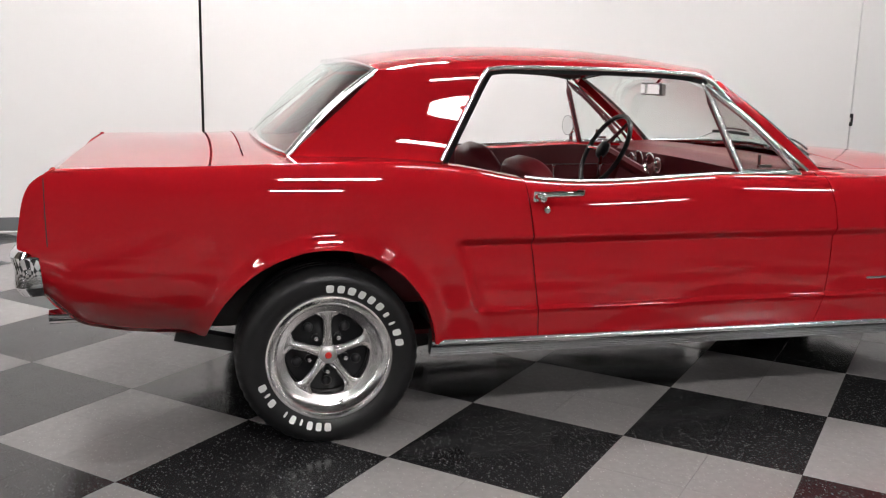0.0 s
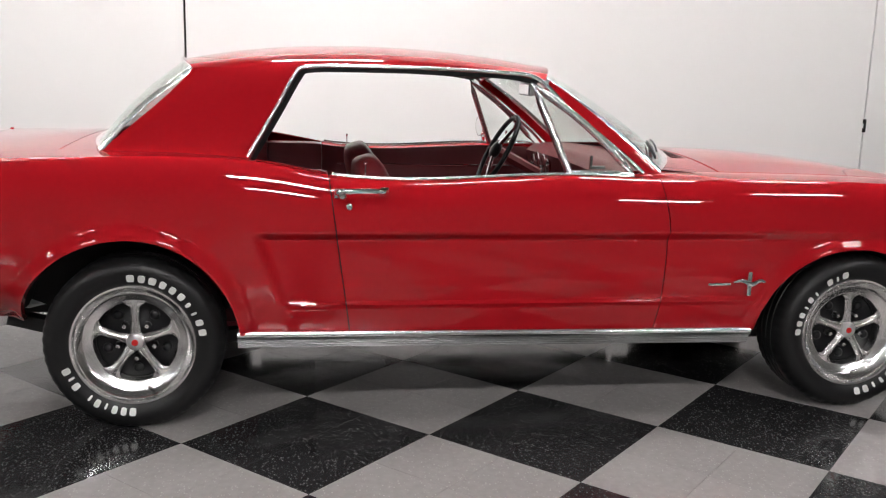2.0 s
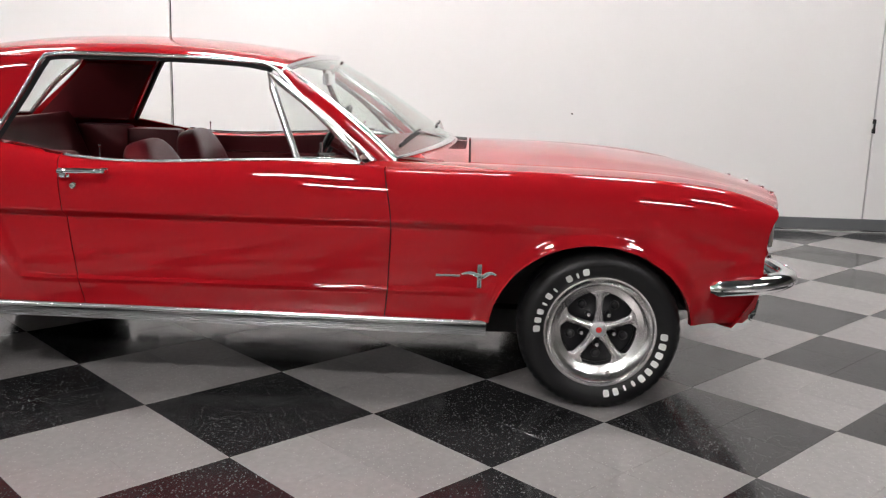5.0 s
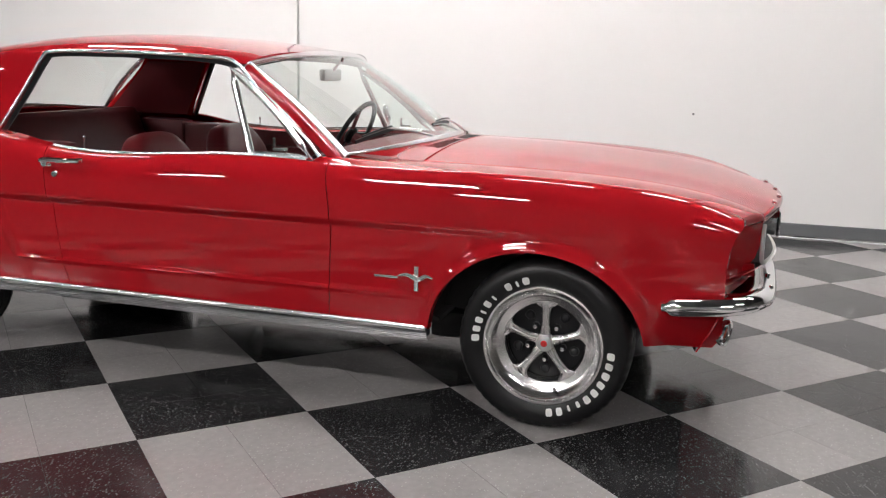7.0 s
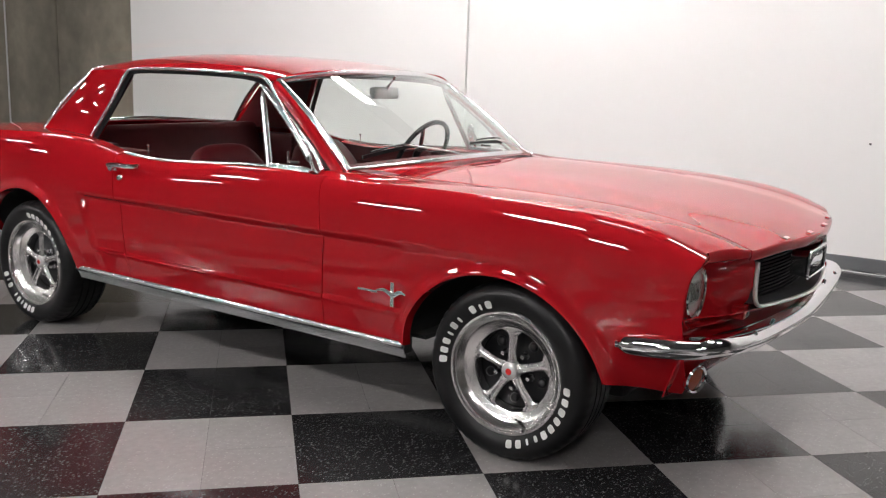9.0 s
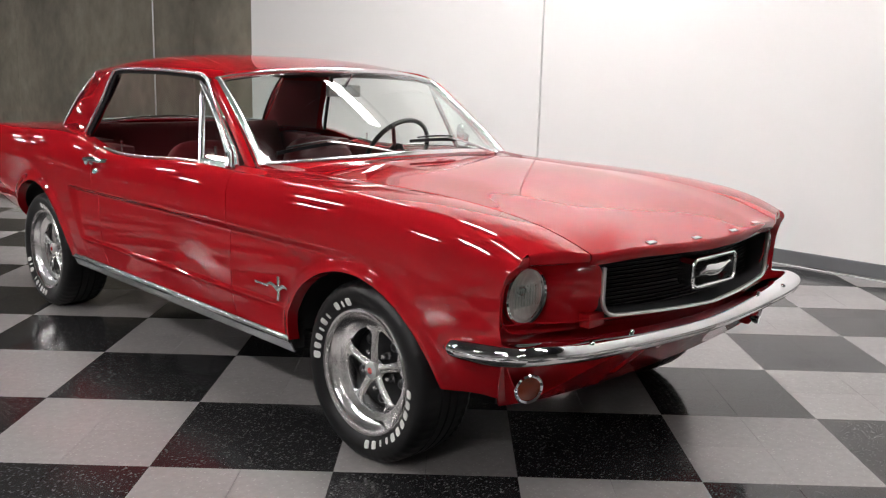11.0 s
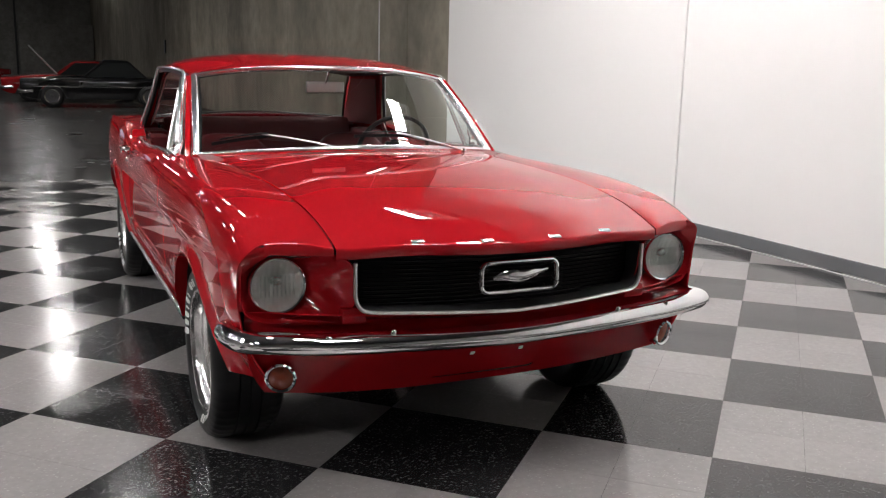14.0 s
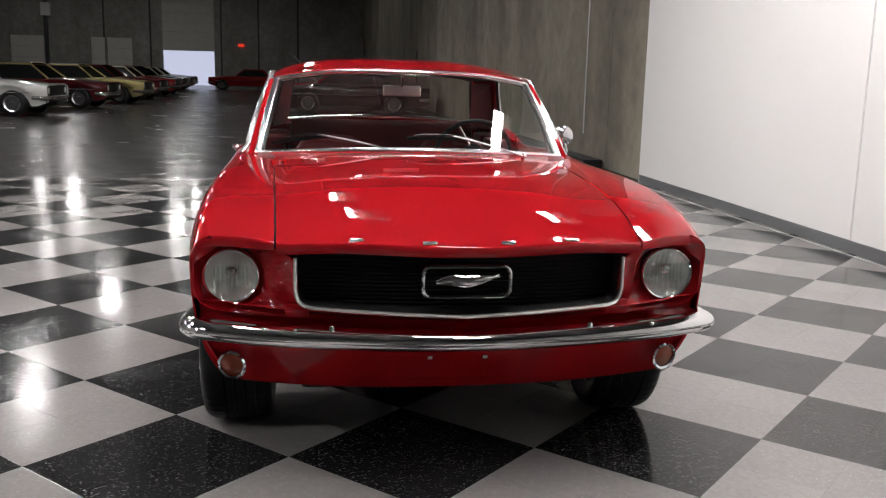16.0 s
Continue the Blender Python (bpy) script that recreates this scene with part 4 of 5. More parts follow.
FB = FB + [(x, -y, z) for x, y, z in FB[-2::-1]]
fb = part("front_bumper", sweep(smooth_path(FB, 8), [(0.048, 0.034)] + [(0.034 - 0.047 * math.sin(q), 0.003 + 0.033 * math.cos(q)) for q in np.linspace(0, math.pi, 13)] + [(0.046, -0.026)], scale=lambda t: 0.62 + 0.58 * sstep(0, 0.035, min(t, 1 - t)) - 0.2 * sstep(0.10, 0.24, min(t, 1 - t))), CHROME, CAR, "slim chrome front bumper with wrapped ends")
for y in (-0.60, -0.40, 0.40, 0.60):
    part("bumper_bolt", ball((0.757, y, 0.542), (0.010, 0.010, 0.007)), CHROME, fb)

# wipers
def wiper(pivot, joint, tip, end):
    up = Vector((0.008, 0, 0.011))
    p, jn, c, d = Vector(pivot), Vector(joint) + up * 1.6, Vector(tip) + up, Vector(end) + up
    wp = part("wiper", sweep([tuple(p.lerp(jn, k / 8) + up * 0.5 * math.sin(math.pi * k / 8)) for k in range(9)], ring(0.007, 8, 0.004)), ALLOY, CAR, "bright windshield wiper with a black blade")
    line = [tuple(c.lerp(d, k / 8) + up * 0.3 * math.sin(math.pi * k / 8)) for k in range(9)]
    part("blade", sweep(line, [(-0.004, -0.010), (0.004, -0.010), (0.003, 0.004), (-0.003, 0.004)]), BLACK, wp)
    part("blade_frame", sweep([tuple(c.lerp(d, k / 8) + up * (0.9 + 0.7 * math.sin(math.pi * k / 8))) for k in range(1, 8)], ring(0.004, 6)), BLACK, wp)
    part("pivot", ball(tuple(p), (0.015, 0.015, 0.013)), CHROME, wp)


wiper((-0.615, -0.105, 0.962), (-0.752, -0.43, 1.002), (-0.802, -0.638, 0.966), (-0.738, -0.375, 1.006))
wiper((-0.66, 0.50, 0.940), (-0.680, 0.175, 1.008), (-0.680, -0.035, 1.004), (-0.690, 0.255, 1.002))

# ---- wheels ----
def tyre_bm():
    R, hub = 0.312, 0.214
    prof = [(hub - 0.006, -0.098), (hub + 0.004, -0.108), (hub + 0.03, -0.120), (0.262, -0.124), (0.285, -0.118), (0.300, -0.106), (0.309, -0.088)]
    for c in (-0.055, -0.018, 0.018, 0.055):
        prof += [(R, c - 0.015), (R, c + 0.012), (R - 0.007, c + 0.013), (R - 0.007, c + 0.0175)]
    prof += [(0.309, 0.088), (0.300, 0.106), (0.285, 0.118), (0.262, 0.124), (hub + 0.03, 0.120), (hub + 0.004, 0.108), (hub - 0.006, 0.098)]
    bm = lathe(prof, 150)
    # cross cuts in the tread and its shoulders
    for v in bm.verts:
        r = math.hypot(v.co.x, v.co.z)
        if r > 0.299 and abs(v.co.y) > 0.045:
            k = int(round(math.atan2(v.co.z, v.co.x) / (2 * math.pi) * 150))
            if (k + (1 if v.co.y > 0 else 0)) % 3 == 0:
                v.co.x *= 1 - 0.003 / r
                v.co.z *= 1 - 0.003 / r
    return bm


def wheel(m, label="five-spoke polished road wheel with a white-lettered tyre"):
    """Built with its outer face towards -y, hub at the origin."""
    w = part("wheel", lathe([(0.214, 0.10), (0.205, 0.095), (0.198, 0.06), (0.196, -0.03), (0.196, -0.078), (0.203, -0.088), (0.214, -0.100), (0.219, -0.108), (0.215, -0.113), (0.208, -0.111), (0.2055, -0.101), (0.202, -0.092), (0.190, -0.084), (0.186, -0.077), (0.172, -0.070), (0.155, -0.064), (0.147, -0.060), (0.144, -0.052), (0.1435, -0.02)], 72), POLISHED, CAR, label, at=m)
    part("tyre", tyre_bm(), RUBBER, w, "black tyre with raised white lettering")
    part("inner_disc", lathe([(0.0, -0.012), (0.10, -0.012), (0.165, -0.004), (0.196, 0.0)], 40), MESH, w)
    part("brake_drum", lathe([(0.0, -0.030), (0.06, -0.030), (0.075, -0.020), (0.14, -0.016), (0.14, 0.09)], 40), BLACK, w)
    for k in range(5):
        a = 2 * math.pi * k / 5 + math.pi / 2

        def fn(u, v, a=a):
            r = lerp(0.030, 0.152, u)
            wd = lerp(0.020, 0.0125, sstep(0, 0.35, u)) + 0.005 * u + 0.022 * sstep(0.70, 1, u) ** 2
            o = (lerp(-1, 1, v)) * wd
            y = -0.070 - 0.003 * math.sin(math.pi * u) + 0.014 * abs(lerp(-1, 1, v)) ** 2.5 * (1 - sstep(0.7, 1, u)) + 0.006 * u
            return (r * math.cos(a + o / r), y, r * math.sin(a + o / r))
        part("spoke", grid(fn, 18, 8, away=(0, 0.5, 0)), SPOKE, w, solid=0.012)
        an = a + math.pi / 5
        part("lug_nut", lathe([(0.0, -0.026), (0.008, -0.024), (0.011, -0.014), (0.012, 0.0), (0.015, 0.004)], 6), CHROME, w, at=Matrix.Translation((0.066 * math.cos(an), -0.034, 0.066 * math.sin(an))))
        part("spoke_window", ball((0.108 * math.cos(an), -0.022, 0.108 * math.sin(an)), (0.018, 0.014, 0.018), 14), BLACK, w, "black enamelled pocket")
    cap = part("center_cap", lathe([(0.0, -0.080), (0.022, -0.079), (0.029, -0.075), (0.032, -0.066), (0.034, -0.045)], 30), ALLOY, w)
    part("cap_badge", lathe([(0.0, -0.0825), (0.010, -0.0818), (0.0125, -0.079)], 20), RED_CAP, cap, "red round badge")
    part("valve", tube([(0.04, -0.07, -0.172), (0.046, -0.092, -0.158)], 0.004), BLACK, w)
    # raised white strokes on the sidewall where the maker's words stand
    r0, r1 = 0.229, 0.259
    for start, step, marks in (WORD_A, WORD_B):
        for k, wdt in enumerate(marks):
            if not wdt:
                continue
            a0 = start - step * k
            hh = (r1 - r0) * (0.9 if wdt > 0.6 else 0.7)

            def fn(u, v, a0=a0, wdt=wdt, hh=hh):
                # rounded corners
                far = abs(2 * u - 1)
                a = radians(a0 + step * wdt * 0.43 * (2 * u - 1) * (1.0 if 0 < v < 1 else 0.86))
                r = r0 + hh * lerp(0.5, v, 1.0 if far < 0.9 else 0.84)
                y = -pchip(r, [(0.214, 0.108), (0.244, 0.120), (0.262, 0.124), (0.285, 0.118)]) - 0.0016
                return (r * math.cos(a), y, r * math.sin(a))
            part("letter_mark", grid(fn, 4, 3, away=(0, 0.6, 0)), WHITE_RUBBER, w, solid=0.002)
    return w


for wx in (0.0, REAR_AXLE):
    for y in (-1, 1):
        # angles run against the clock as seen from outside the car's right side
        if wx == 0:
            WORD_A, WORD_B = (178, 8.0, (0.85, 0.72, 0.72, 0.28, 0.72, 0.28, 0, 0.8, 0.3, 0.85)), (-2, 8.8, (0.82, 0.76, 0.82, 0.72, 0.72, 0.72, 0.4, 0.26, 0.68, 0.72))
        else:
            WORD_A, WORD_B = (90, 8.8, (0.82, 0.76, 0.82, 0.72, 0.72, 0.72, 0.4, 0.26, 0.68, 0.72)), (268, 7.4, (0.85, 0.72, 0.72, 0.28, 0.72, 0.28, 0, 0.8, 0.3, 0.85))
        m = Matrix.Translation((wx, y * 0.727, 0.308))
        if y > 0:
            m = m @ Matrix.Rotation(math.pi, 4, "Z")
        wheel(m)

# ---- underside and cabin ----
for cx, back, front in ((-0.04, 0.41, 0.41), (-2.745, 0.43, 0.40)):
    for y in (-1, 1):
        def fn(u, v, cx=cx, back=back, front=front, y=y):
            a = lerp(0.04, math.pi - 0.04, u)
            x = cx + math.cos(a) * (front if math.cos(a) > 0 else back)
            z = max(0.30 + (0.385 if cx > -1 else 0.42) * math.sin(a), pchip(x, ZB) + 0.02)
            return (x, y * lerp(min(0.82, flank(x, z) - 0.025), 0.50, v), z)
        def inner_side(u, v, cx=cx, back=back, front=front, y=y):
            a = lerp(0.0, math.pi, u)
            return (cx + v * math.cos(a) * (front if math.cos(a) > 0 else back), y * 0.50, max(0.28 + v * (0.405 if cx > -1 else 0.44) * math.sin(a), 0.36))
        part("wheel_house", join(grid(fn, 30, 3, away=(cx, 0, -2)), grid(inner_side, 24, 3, away=(cx, 0, 0.4))), DARK, CAR)
part("floor_pan", join(box((-2.36, -0.70, 0.318), (-0.42, 0.70, 0.335)), box((-3.2, -0.5, 0.345), (-2.37, 0.5, 0.36)), box((-0.41, -0.5, 0.32), (0.4, 0.5, 0.34))), DARK, CAR, smooth=False)
part("engine_bay", box((-0.46, -0.52, 0.33), (0.50, 0.52, 0.78)), DARK, CAR, smooth=False)
part("trunk_well", box((-3.45, -0.52, 0.36), (-2.62, 0.52, 0.9)), DARK, CAR, smooth=False)
part("front_subframe", join(tube([(-0.02, -0.62, 0.28), (-0.02, 0, 0.24), (-0.02, 0.62, 0.28)], 0.03), box((-0.52, -0.5, 0.19), (0.3, 0.5, 0.30), 0.03)), DARK, CAR)
part("rear_axle", join(tube([(REAR_AXLE, -0.62, 0.3), (REAR_AXLE, 0.62, 0.3)], 0.04), ball((REAR_AXLE, 0, 0.3), 0.13)), DARK, CAR)
for y in (-0.50, 0.50):
    part("leaf_spring", sweep([(lerp(-3.25, -2.05, k / 10), y, 0.33 - 0.10 * math.sin(math.pi * k / 10)) for k in range(11)], [(-0.03, -0.025), (0.03, -0.025), (0.03, 0.025), (-0.03, 0.025)]), DARK, CAR)
for y in (-0.35, 0.35):
    part("exhaust_pipe", tube(smooth_path([(-0.6, y * 0.6, 0.24), (-1.4, y, 0.22), (-2.2, y, 0.24), (-2.6, y * 1.25, 0.36), (-3.1, y * 1.4, 0.38), (-3.55, y * 1.6, 0.425)], 6), 0.028), ALLOY, CAR)
    part("muffler", tube([(-2.1, y, 0.235), (-1.75, y, 0.225)], 0.075, 14), ALLOY, CAR)

cab = part("cabin_floor", box((-2.62, -0.70, 0.336), (-0.70, 0.70, 0.352)), RED_CARPET, CAR, "red carpet", smooth=False)
part("transmission_tunnel", sweep([(x, 0, 0.35) for x in (-2.3, -1.5, -0.8)], [(-0.14, 0), (-0.10, 0.10), (0, 0.13), (0.10, 0.10), (0.14, 0)]), RED_CARPET, cab)


def cushion(lo, hi, r):
    return box(lo, hi, r, 4)


def bucket(y):
    s = part("front_seat", cushion((-1.80, y - 0.25, 0.40), (-1.24, y + 0.25, 0.58), 0.06), RED_VINYL, CAR, "red vinyl bucket seat with pleated insert")
    b = ball((0, 0, 0), 1.0, 32)
    for v in b.verts:
        v.co = [math.copysign(abs(q) ** 0.55, q) * r for q, r in zip(v.co, (0.075, 0.25, 0.25))]
        v.co.z += 0.25
    for v in b.verts:
        k = v.co.z / 0.5
        v.co.y *= 1 - 0.22 * sstep(0.55, 1.0, k)
        v.co.x += 0.03 * (v.co.y / 0.25) ** 2
    part("backrest", b, RED_VINYL, s, at=Matrix.Translation((-1.77, y, 0.46)) @ Matrix.Rotation(radians(-17), 4, "Y"))
    for k in range(7):
        part("pleat", tube([(-1.745, y - 0.15 + 0.05 * k, 0.62), (-1.795, y - 0.15 + 0.05 * k, 0.80)], 0.008, 6), RED_VINYL, s)


bucket(-0.35)
bucket(0.35)
rs = part("rear_seat", cushion((-2.58, -0.60, 0.42), (-2.08, 0.60, 0.60), 0.06), RED_VINYL, CAR, "red vinyl rear bench")
part("backrest", cushion((-0.08, -0.60, 0), (0.08, 0.60, 0.46), 0.06), RED_VINYL, rs, at=Matrix.Translation((-2.52, 0, 0.55)) @ Matrix.Rotation(radians(-22), 4, "Y"))
part("package_shelf", box((-2.98, -0.62, 0.945), (-2.60, 0.62, 0.962), 0.004), RED_TRIM, CAR)
for y in (-1, 1):
    part("rear_side_trim", box((-2.34, min(y * 0.62, y * 0.735), 0.36), (-2.06, max(y * 0.62, y * 0.735), 0.915), 0.03), RED_TRIM, CAR, "red rear side panel")
    part("rear_arm_rest", box((-2.62, min(y * 0.60, y * 0.725), 0.74), (-2.33, max(y * 0.60, y * 0.725), 0.93), 0.03), RED_TRIM, CAR)

    def sail_in(u, v, y=y):
        xt = lerp(-2.19, -2.52, u)
        xb = lerp(-2.36, -2.82, u)
        p = shift((xt, curve(xt, SR) - 0.03, 1.245), (xb, lerp(0.70, 0.62, u), 0.955), v)
        return (p[0], y * p[1], p[2])
    part("sail_trim", grid(sail_in, 4, 4, away=(-2.4, y * 3, 1.1)), RED_TRIM, CAR)


def dash_fn(u, v):
    y = lerp(-0.70, 0.70, u)
    path = [(-0.62, 0.93), (-0.80, 0.945), (-0.94, 0.935), (-0.985, 0.90), (-0.96, 0.80), (-0.99, 0.72), (-0.90, 0.66)]
    k = v * (len(path) - 1)
    i = min(int(k), len(path) - 2)
    p = shift(path[i], path[i + 1], k - i)
    return (p[0], y, p[1] - 0.012 * (y / 0.7) ** 2)


dash = part("dashboard", grid(dash_fn, 20, 24, away=(-0.6, 0, 0.6)), RED_VINYL, CAR, "red padded dashboard with round gauges")
for y, r in ((0.22, 0.035), (0.30, 0.05), (0.42, 0.05), (0.50, 0.035)):
    g = part("gauge", lathe([(r, 0.0), (r * 1.12, -0.010), (r, -0.012), (r * 0.95, -0.004), (0, -0.003)], 24), CHROME, dash, at=Matrix.Translation((-0.985, y, 0.845)) @ Matrix.Rotation(radians(-90), 4, "Z"))
part("radio", box((-1.0, -0.10, 0.70), (-0.96, 0.10, 0.80), 0.006), BLACK, dash)
ST = Matrix.Translation((-1.21, 0.36, 0.905)) @ Matrix.Rotation(radians(-62), 4, "Y")
stw = part("steering_wheel", sweep([(0.19 * math.cos(a), 0.19 * math.sin(a), 0) for a in np.linspace(0, 2 * math.pi, 49)], ring(0.012, 8), caps=False), BLACK, CAR, "black rimmed three-spoke steering wheel", at=ST)
for a in (90, 210, 330):
    part("spoke", tube([(0.02 * math.cos(radians(a)), 0.02 * math.sin(radians(a)), 0.015), (0.185 * math.cos(radians(a)), 0.185 * math.sin(radians(a)), 0)], 0.010), CHROME, stw)
part("hub", ball((0, 0, 0.012), (0.05, 0.05, 0.025)), BLACK, stw)
part("column", tube([(0, 0, 0.0), (0, 0, -0.30)], 0.03), RED_TRIM, stw)
rm = part("rear_view_mirror", box((-0.015, -0.095, -0.027), (0.012, 0.095, 0.027), 0.012, 3), ALLOY, CAR, "interior mirror on a chrome stalk", at=Matrix.Translation((-1.165, -0.015, 1.213)))
part("face", box((-0.0175, -0.088, -0.021), (-0.0155, 0.088, 0.021)), MIRROR, rm, smooth=False)
part("stalk", tube([(0.01, 0, 0.02), (0.06, 0.0, 0.078)], 0.006), CHROME, rm)
om = part("door_mirror", lathe([(0.0, 0.03), (0.03, 0.026), (0.048, 0.012), (0.054, -0.004), (0.053, -0.012)], 30), CHROME, CAR, "round chrome door mirror", at=Matrix.Translation((-1.205, 0.835, 1.000)) @ Matrix.Rotation(radians(-80), 4, "Z"))
part("face", lathe([(0.0, -0.0115), (0.051, -0.0115)], 28), MIRROR, om)
part("stem", tube([(0.0, 0.01, -0.03), (-0.01, 0.02, -0.085)], 0.010), CHROME, om)

# ---- lamps ----
def high_bay(x, y, z, tubes=4):
    f = thing("high_bay_light", "white steel high-bay fixture with bright tubes, unseen; some are added fill", "ceiling light", Matrix.Translation((x, y, z)), "hall ceiling lights")
    part("housing", box((-0.62, -0.26, 0.03), (0.62, 0.26, 0.10), 0.015), STEEL, f)
    for k in range(tubes):
        part("tube", box((-0.58, -0.215 + 0.143 * k - 0.050, -0.012), (0.58, -0.215 + 0.143 * k + 0.050, 0.022)), TUBE, f, smooth=False)
    for q in (-0.5, 0.5):
        part("hanger", tube([(q, 0, 0.1), (q, 0, 8.6 - z)], 0.006), STEEL, f)
    return f


for x, tubes in ((3.05, 2), (-2.1, 4), (-7.25, 2), (-12.6, 1), (-19.0, 1), (-30.0, 2)):
    high_bay(x, -5.1, 4.25, tubes)
for x, tubes in ((3.05, 3), (-2.1, 4), (-7.25, 3), (-12.4, 2), (-17.55, 2)):
    high_bay(x, -9.4, 4.25, tubes)
high_bay(-37.0, -10.4, 4.25, 2)
for x in (-16.0, -25.6):
    high_bay(x, -0.8, 4.25, 2)
high_bay(-7.25, -0.25, 4.25, 1)
high_bay(-4.75, -0.05, 4.25, 1)
for x, tubes in ((-4.5, 1), (-2.1, 2)):
    high_bay(x, 2.25, 4.25, tubes)
# added fill over hood, nose and white wall, not placed from any reflection
high_bay(-0.6, -0.9, 6.4, 2)
high_bay(1.3, 0.7, 6.4)
high_bay(3.0, 1.2, 6.4, 3)
# invented fill lamps that only lift the far end of the hall
for x in (-46, -54):
    for y in (-1, -14):
        high_bay(x, y, 8.2, 1)
for y in (-9, -20):
    high_bay(-66, y, 8.2, 3)

# ---- floor tiles ----
S = 0.6096
TX, TY, TURN_TILE = -0.8455, -0.9772, radians(-44.7)
ct, st_ = math.cos(TURN_TILE), math.sin(TURN_TILE)


def tile_mesh(name, material):
    h = S / 4 - 0.0004
    bm = box((-h, -h, -0.0035), (h, h, 0), 0.0006, 1)
    me = bpy.data.meshes.new(name)
    bm.to_mesh(me)
    bm.free()
    me.materials.append(material)
    return me


def tile_cells():
    for i in range(-60, 60):
        for j in range(-60, 60):
            a, b = (i + 0.5) * S / 2, (j + 0.5) * S / 2
            x, y = TX + a * ct - b * st_, TY + a * st_ + b * ct
            if -7.9 < x < 9.0 and -11 < y < WALL_Y + 0.15:
                yield x, y, ((i // 2) + (j // 2)) % 2 == 0


cells = sorted(tile_cells(), key=lambda c: math.hypot((c[0] + 0.6) * 0.8, c[1] + 1.9))
TM = {True: tile_mesh("dark_tile", TILE_DARK), False: tile_mesh("grey_tile", TILE_LIGHT)}
for x, y, dark in cells[:300]:
    o = new("tile", TM[dark])
    o.parent = FLOOR
    o.matrix_basis = Matrix.Translation((x, y, 0)) @ Matrix.Rotation(TURN_TILE, 4, "Z")
for dark in (True, False):
    vs, fs = [], []
    h = S / 4 - 0.0004
    for x, y, d in cells[300:]:
        if d != dark:
            continue
        n = len(vs)
        for sx, sy in ((-h, -h), (h, -h), (h, h), (-h, h)):
            vs.append((x + sx * ct - sy * st_, y + sx * st_ + sy * ct, 0))
        for sx, sy in ((-h, -h), (h, -h), (h, h), (-h, h)):
            vs.append((x + sx * ct - sy * st_, y + sx * st_ + sy * ct, -0.0035))
        fs += [(n, n + 1, n + 2, n + 3)] + [(n + k, n + 4 + k, n + 4 + (k + 1) % 4, n + (k + 1) % 4) for k in range(4)]
    me = bpy.data.meshes.new("far_tiles")
    me.from_pydata(vs, [], fs)
    me.materials.append(TILE_DARK if dark else TILE_LIGHT)
    o = tagged(new("tile_field", me), kind="stuff")
    o.parent = FLOOR


# ---- the far end of the hall ----
od = thing("overhead_door", "pale sectional overhead door, half raised, daylight under it", "overhead door", Matrix.Translation((-74.85, -10.4, 0)))
for k in range(8):
    part("door_section", box((-0.02, -2.05, 2.75 + 0.75 * k), (0.04, 2.05, 2.75 + 0.75 * k + 0.735), 0.01, 1), DOOR_PANEL, od, smooth=False)
part("daylight_curtain", box((-0.02, -2.02, 0), (0.0, 2.02, 2.75)), DAY, od, "bright daylight through the opening", smooth=False)
for y, w in ((-22.9, 1.25), (-17.5, 0.53), (-15.8, 0.95)):
    d = thing("dock_door", "closed pale sectional dock door in the end wall", "dock door", Matrix.Translation((-74.85, y, 0)), "dock doors")
    for k in range(3):
        part("door_section", box((0, -w, 1.1 + 0.85 * k), (0.06, w, 1.1 + 0.85 * k + 0.835), 0.01, 1), DOOR_PANEL, d, smooth=False)
ex = thing("exit_sign", "small glowing red exit sign high on the wall", "exit sign", Matrix.Translation((-74.8, -6.2, 3.3)))
part("sign_face", box((0, -0.25, -0.12), (0.06, 0.25, 0.12), 0.01, 1), EXIT_RED, ex, smooth=False)
sd = thing("side_door", "plain grey steel personnel door", "door", Matrix.Translation((-74.85, -6.0, 0)))
part("leaf", box((0, -0.5, 0), (0.06, 0.5, 2.1), 0.01, 1), FAR_CONCRETE, sd, smooth=False)
mz = thing("mezzanine", "dim grey storage platform at the end of the hall", "platform", Matrix.Translation((-73.2, 0.8, 0)))
part("deck", box((-1.5, -2.2, 3.9), (1.5, 2.9, 4.1)), FAR_CONCRETE, mz, smooth=False)
part("front", box((1.4, -2.2, 0), (1.5, 2.9, 3.9)), FAR_CONCRETE, mz, smooth=False)



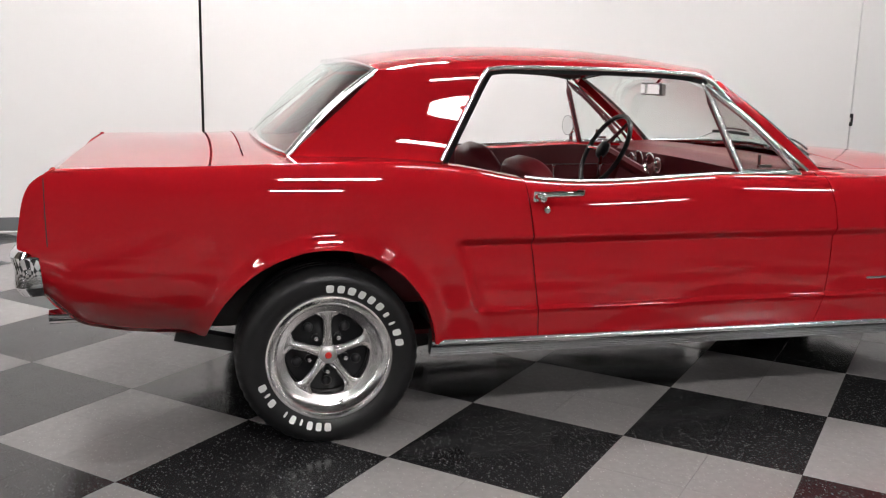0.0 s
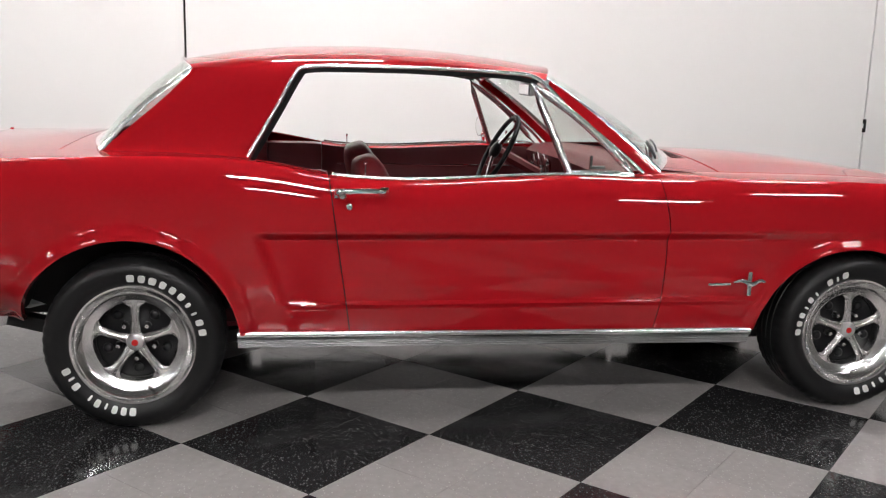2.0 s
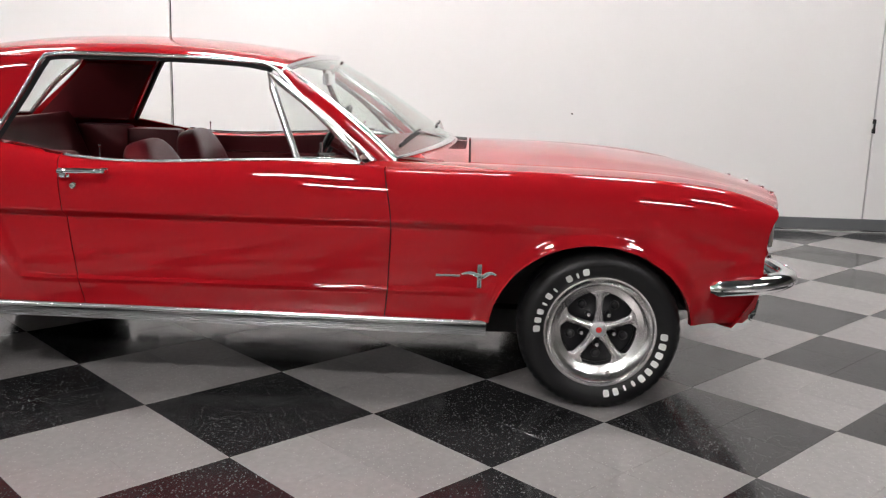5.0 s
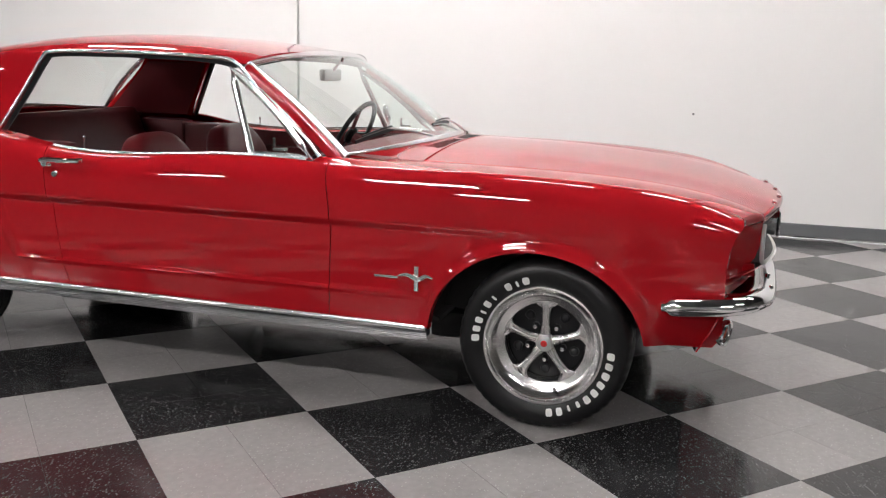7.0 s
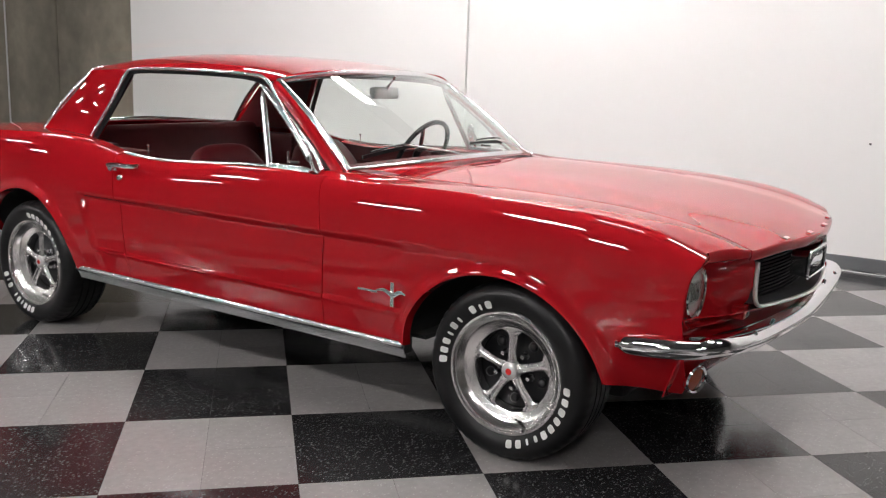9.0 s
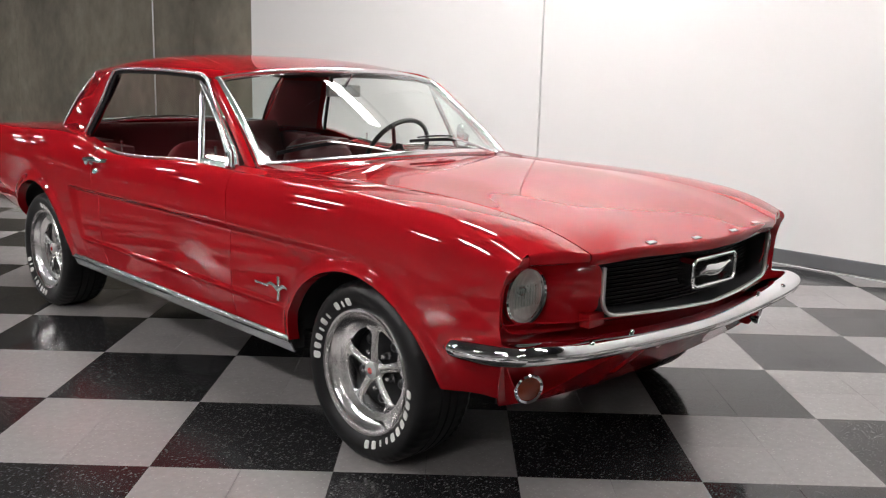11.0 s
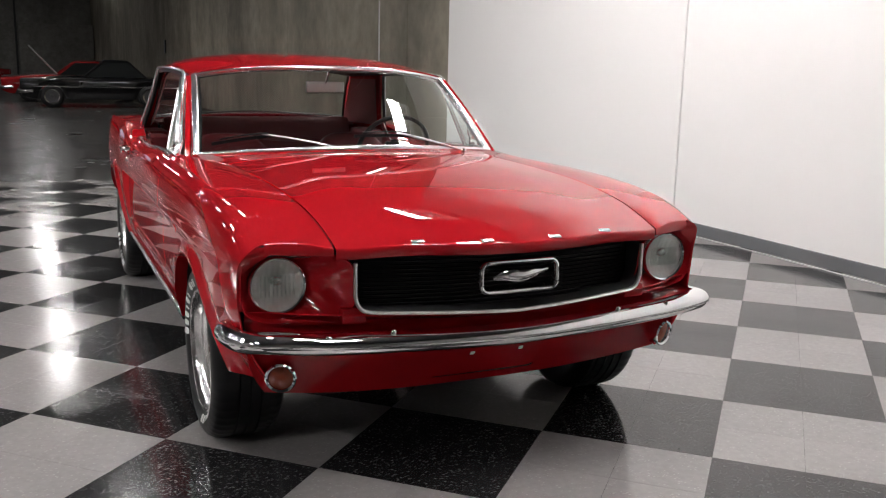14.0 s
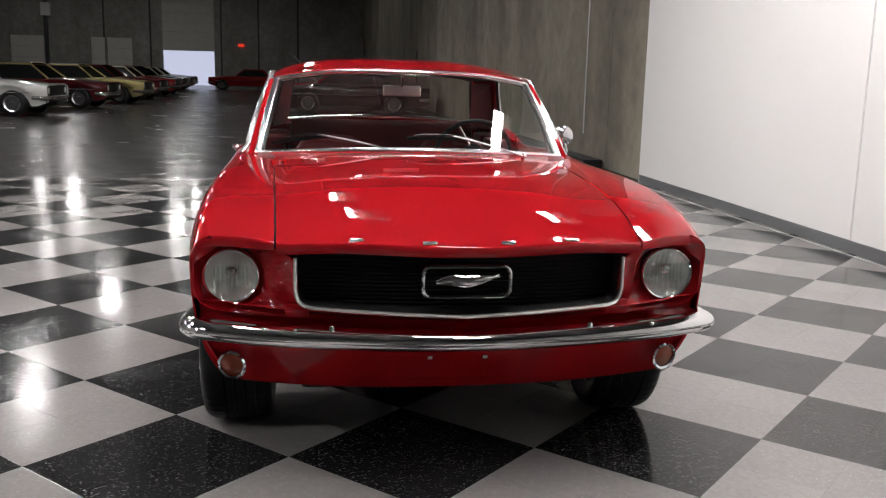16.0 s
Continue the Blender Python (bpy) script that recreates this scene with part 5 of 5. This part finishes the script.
def classic_car(name, label, m, paint, roof=None, length=5.1, width=1.86, height=1.38, open_hood=False, top=0.50):
    """A parked classic sedan or coupe: nose towards +x, middle at the origin."""
    c = thing(name, label, "car", m, "parked classic cars")
    hl, hw = length / 2, width / 2
    belt = 0.90
    fa, ra = hl - 0.85, -hl + 1.15

    def body(u, v):
        x = lerp(-hl, hl, u)
        e = min(1, (1 - abs(2 * u - 1)) / 0.10)
        w = hw * (0.88 + 0.12 * e ** 0.6)
        zt = belt - 0.10 * sstep(0.72, 1.0, u) - 0.06 * sstep(0.22, 0.0, u)
        zb = 0.27 + 0.10 * (1 - e)
        for a in (fa, ra):
            d = abs(x - a) / 0.40
            if d < 1:
                zb = max(zb, 0.30 + 0.36 * math.sqrt(1 - d * d))
        k = lerp(-1, 1, v)
        side = abs(k)
        if side > 0.45:
            q = (side - 0.45) / 0.55
            z = lerp(zt - 0.03, zb, q)
            s = w * (0.95 + 0.05 * math.sin(math.pi * min(1, q * 1.3 + 0.1)) - 0.05 * q * q)
        else:
            q = side / 0.45
            z = zt + 0.035 * (1 - q * q) - 0.03 * q ** 6
            s = w * 0.95 * q
        return (x, math.copysign(s, k), z)
    b = part("body", grid(body, 64, 40, away=(0, 0, 0.5)), paint, c, solid=0.02, angle=50)
    part("front_panel", box((hl - 0.06, -hw * 0.84, 0.36), (hl - 0.02, hw * 0.84, belt - 0.12), 0.02), BLACK, b)
    part("rear_panel", box((-hl + 0.02, -hw * 0.84, 0.36), (-hl + 0.05, hw * 0.84, belt - 0.08), 0.02), paint, b)
    part("underside", box((-hl + 0.3, -hw * 0.8, 0.24), (hl - 0.3, hw * 0.8, 0.5)), DARK, c, smooth=False)

    def house(u, v, grow=0.0):
        k = lerp(-1, 1, v)
        x0, x1 = -hl + 1.25, hl - 1.75
        zz = abs(k)
        if zz > 0.4:
            q = (zz - 0.4) / 0.6
            z = lerp(height - 0.04, belt, q)
            s = lerp(hw * 0.72, hw * 0.92, q)
        else:
            z = height - 0.04 * (zz / 0.4) ** 2.5
            s = hw * 0.72 * zz / 0.4
        t = (z - belt) / (height - belt)
        x = lerp(lerp(x0, x0 + 0.55, t), lerp(x1, x1 - 0.62, t), u)
        return (x, math.copysign(s, k), z)
    part("window_glass", grid(house, 10, 24, away=(0, 0, 0.8)), CAR_GLASS, c, "dark side glass")
    part("roof_skin", grid(lambda u, v: (lambda p: (p[0], p[1] * 1.015, p[2] + 0.012))(house(lerp(-0.01, 1.01, u), lerp(0.27, 0.73, v))), 12, 16, away=(0, 0, 0.8)), roof or paint, c, solid=0.015)
    for y in (-1, 1):
        for u in (0.0, 1.0):
            part("pillar", tube([house(u, 0.5 + 0.5 * y * k) for k in (0.44, 0.6, 0.8, 1.0)], 0.03, 6), roof or paint, c)
        part("side_trim", box((-hl + 0.3, min(y * hw * 0.995, y * (hw * 0.995 + 0.012)), 0.60), (hl - 0.35, max(y * hw * 0.995, y * (hw * 0.995 + 0.012)), 0.615)), CHROME, c, smooth=False)
        part("headlamp", lathe([(0, 0.02), (0.06, 0.012), (0.085, 0), (0.09, -0.03)], 16), LENS_FAR, c, at=Matrix.Translation((hl - 0.015, y * hw * 0.68, 0.66)) @ Matrix.Rotation(radians(-90), 4, "Z"))
        for a in (fa, ra):
            w = part("wheel", lathe([(0.172, 0.06), (0.18, 0.088), (0.20, 0.098), (0.215, 0.105)], 24), POLISHED, c, at=Matrix.Translation((a, y * (hw - 0.13), 0.33)) @ Matrix.Diagonal((1, y, 1, 1)))
            part("hub_disc", lathe([(0.0, 0.09), (0.05, 0.085), (0.06, 0.06), (0.175, 0.06)], 20), TRIM_GREY, w)
            part("tyre", lathe([(0.21, -0.1), (0.30, -0.1), (0.33, -0.07), (0.33, 0.07), (0.30, 0.1), (0.235, 0.108), (0.21, 0.1)], 28), RUBBER, w)
    for x in (hl, -hl):
        sg = 1 if x > 0 else -1
        part("bumper", sweep(smooth_path([(x - sg * 0.35, -hw * 0.97, 0.48), (x - sg * 0.02, -hw * 0.90, 0.48), (x + sg * 0.06, 0, 0.48), (x - sg * 0.02, hw * 0.90, 0.48), (x - sg * 0.35, hw * 0.97, 0.48)], 5), ring(0.05, 8, 0.06)), CHROME, c)
    if open_hood:
        part("raised_hood", box((-0.02, -hw * 0.8, 0), (1.25, hw * 0.8, 0.03), 0.01, 1), STEEL, c, "pale underside of the raised hood", at=Matrix.Translation((hl - 1.72, 0, belt + 0.02)) @ Matrix.Rotation(radians(-48), 4, "Y"))
    return c


CAR_GLASS = mat("far_car_glass", (0.02, 0.022, 0.022), 0.06, var=0.1)
LENS_FAR = mat("far_lamp_lens", (0.6, 0.6, 0.58), 0.15, coat=0.5)


def car_paint(name, col):
    return mat(name, col, 0.45, coat=1.0, var=0.05, scale=2, spec=0.1)


MAROON, GOLD, WHITE_CAR = car_paint("maroon_paint", (0.10, 0.008, 0.012)), car_paint("gold_paint", (0.36, 0.30, 0.13)), car_paint("white_car_paint", (0.62, 0.62, 0.60))
CREAM, JET, SCARLET = car_paint("cream_paint", (0.6, 0.56, 0.44)), car_paint("jet_paint", (0.006, 0.006, 0.007)), car_paint("scarlet_paint", (0.30, 0.01, 0.012))
classic_car("parked_sedan", "glossy black classic sedan parked on the dark hall floor", pose(-27.0, 0.98, 0, 0, 0, -93), JET, height=1.42, length=4.75)
classic_car("parked_coupe", "red classic coupe with its hood raised, behind a black sedan", pose(-31.5, 0.55, 0, 0, 0, -90), SCARLET, open_hood=True)
classic_car("parked_coupe", "dark red classic coupe standing before the end wall", pose(-60.0, -4.6, 0, 0, 0, -92), SCARLET, length=5.2)
for x, y, p, r, label in ((-22.2, -9.6, WHITE_CAR, None, "white classic coupe parked in a row"), (-27.3, -9.2, MAROON, GOLD, "maroon classic coupe with a gold roof in a row"), (-31.8, -8.9, GOLD, None, "gold classic hardtop parked in a row"),
                          (-36.6, -9.1, MAROON, None, "dark maroon classic sedan parked in a row"), (-41.6, -9.2, SCARLET, CREAM, "red classic car with a cream roof in a row"), (-47.0, -9.6, JET, None, "black classic car parked in a row"),
                          (-53.0, -10.0, CREAM, None, "cream classic car parked in a row"), (-59.5, -10.6, JET, CREAM, "black classic car with a cream roof in a row")):
    classic_car("parked_car", label, pose(x, y, 0, 0, 0, 86), p, r)

cb = thing("floor_cable", "pale grey cable lying along the foot of the wall", "cable")
part("cord", tube([(x, WALL_Y - 0.10 - 0.03 * math.sin(x * 0.7) , 0.005) for x in np.linspace(-7.5, 6, 60)], 0.004, 6), STEEL, cb)

kb = thing("floor_kerb", "low black rubber kerb along the foot of the concrete wall", "kerb")
part("kerb_body", box((-15.0, WALL_Y - 0.26, 0.0), (-9.45, WALL_Y + 0.03, 0.13), 0.03, 3), BLACK, kb)
part("top_strip", box((-15.0, WALL_Y - 0.10, 0.126), (-9.47, WALL_Y + 0.02, 0.136), 0.003, 1), TRIM_GREY, kb, "lighter grey strip along the top edge")
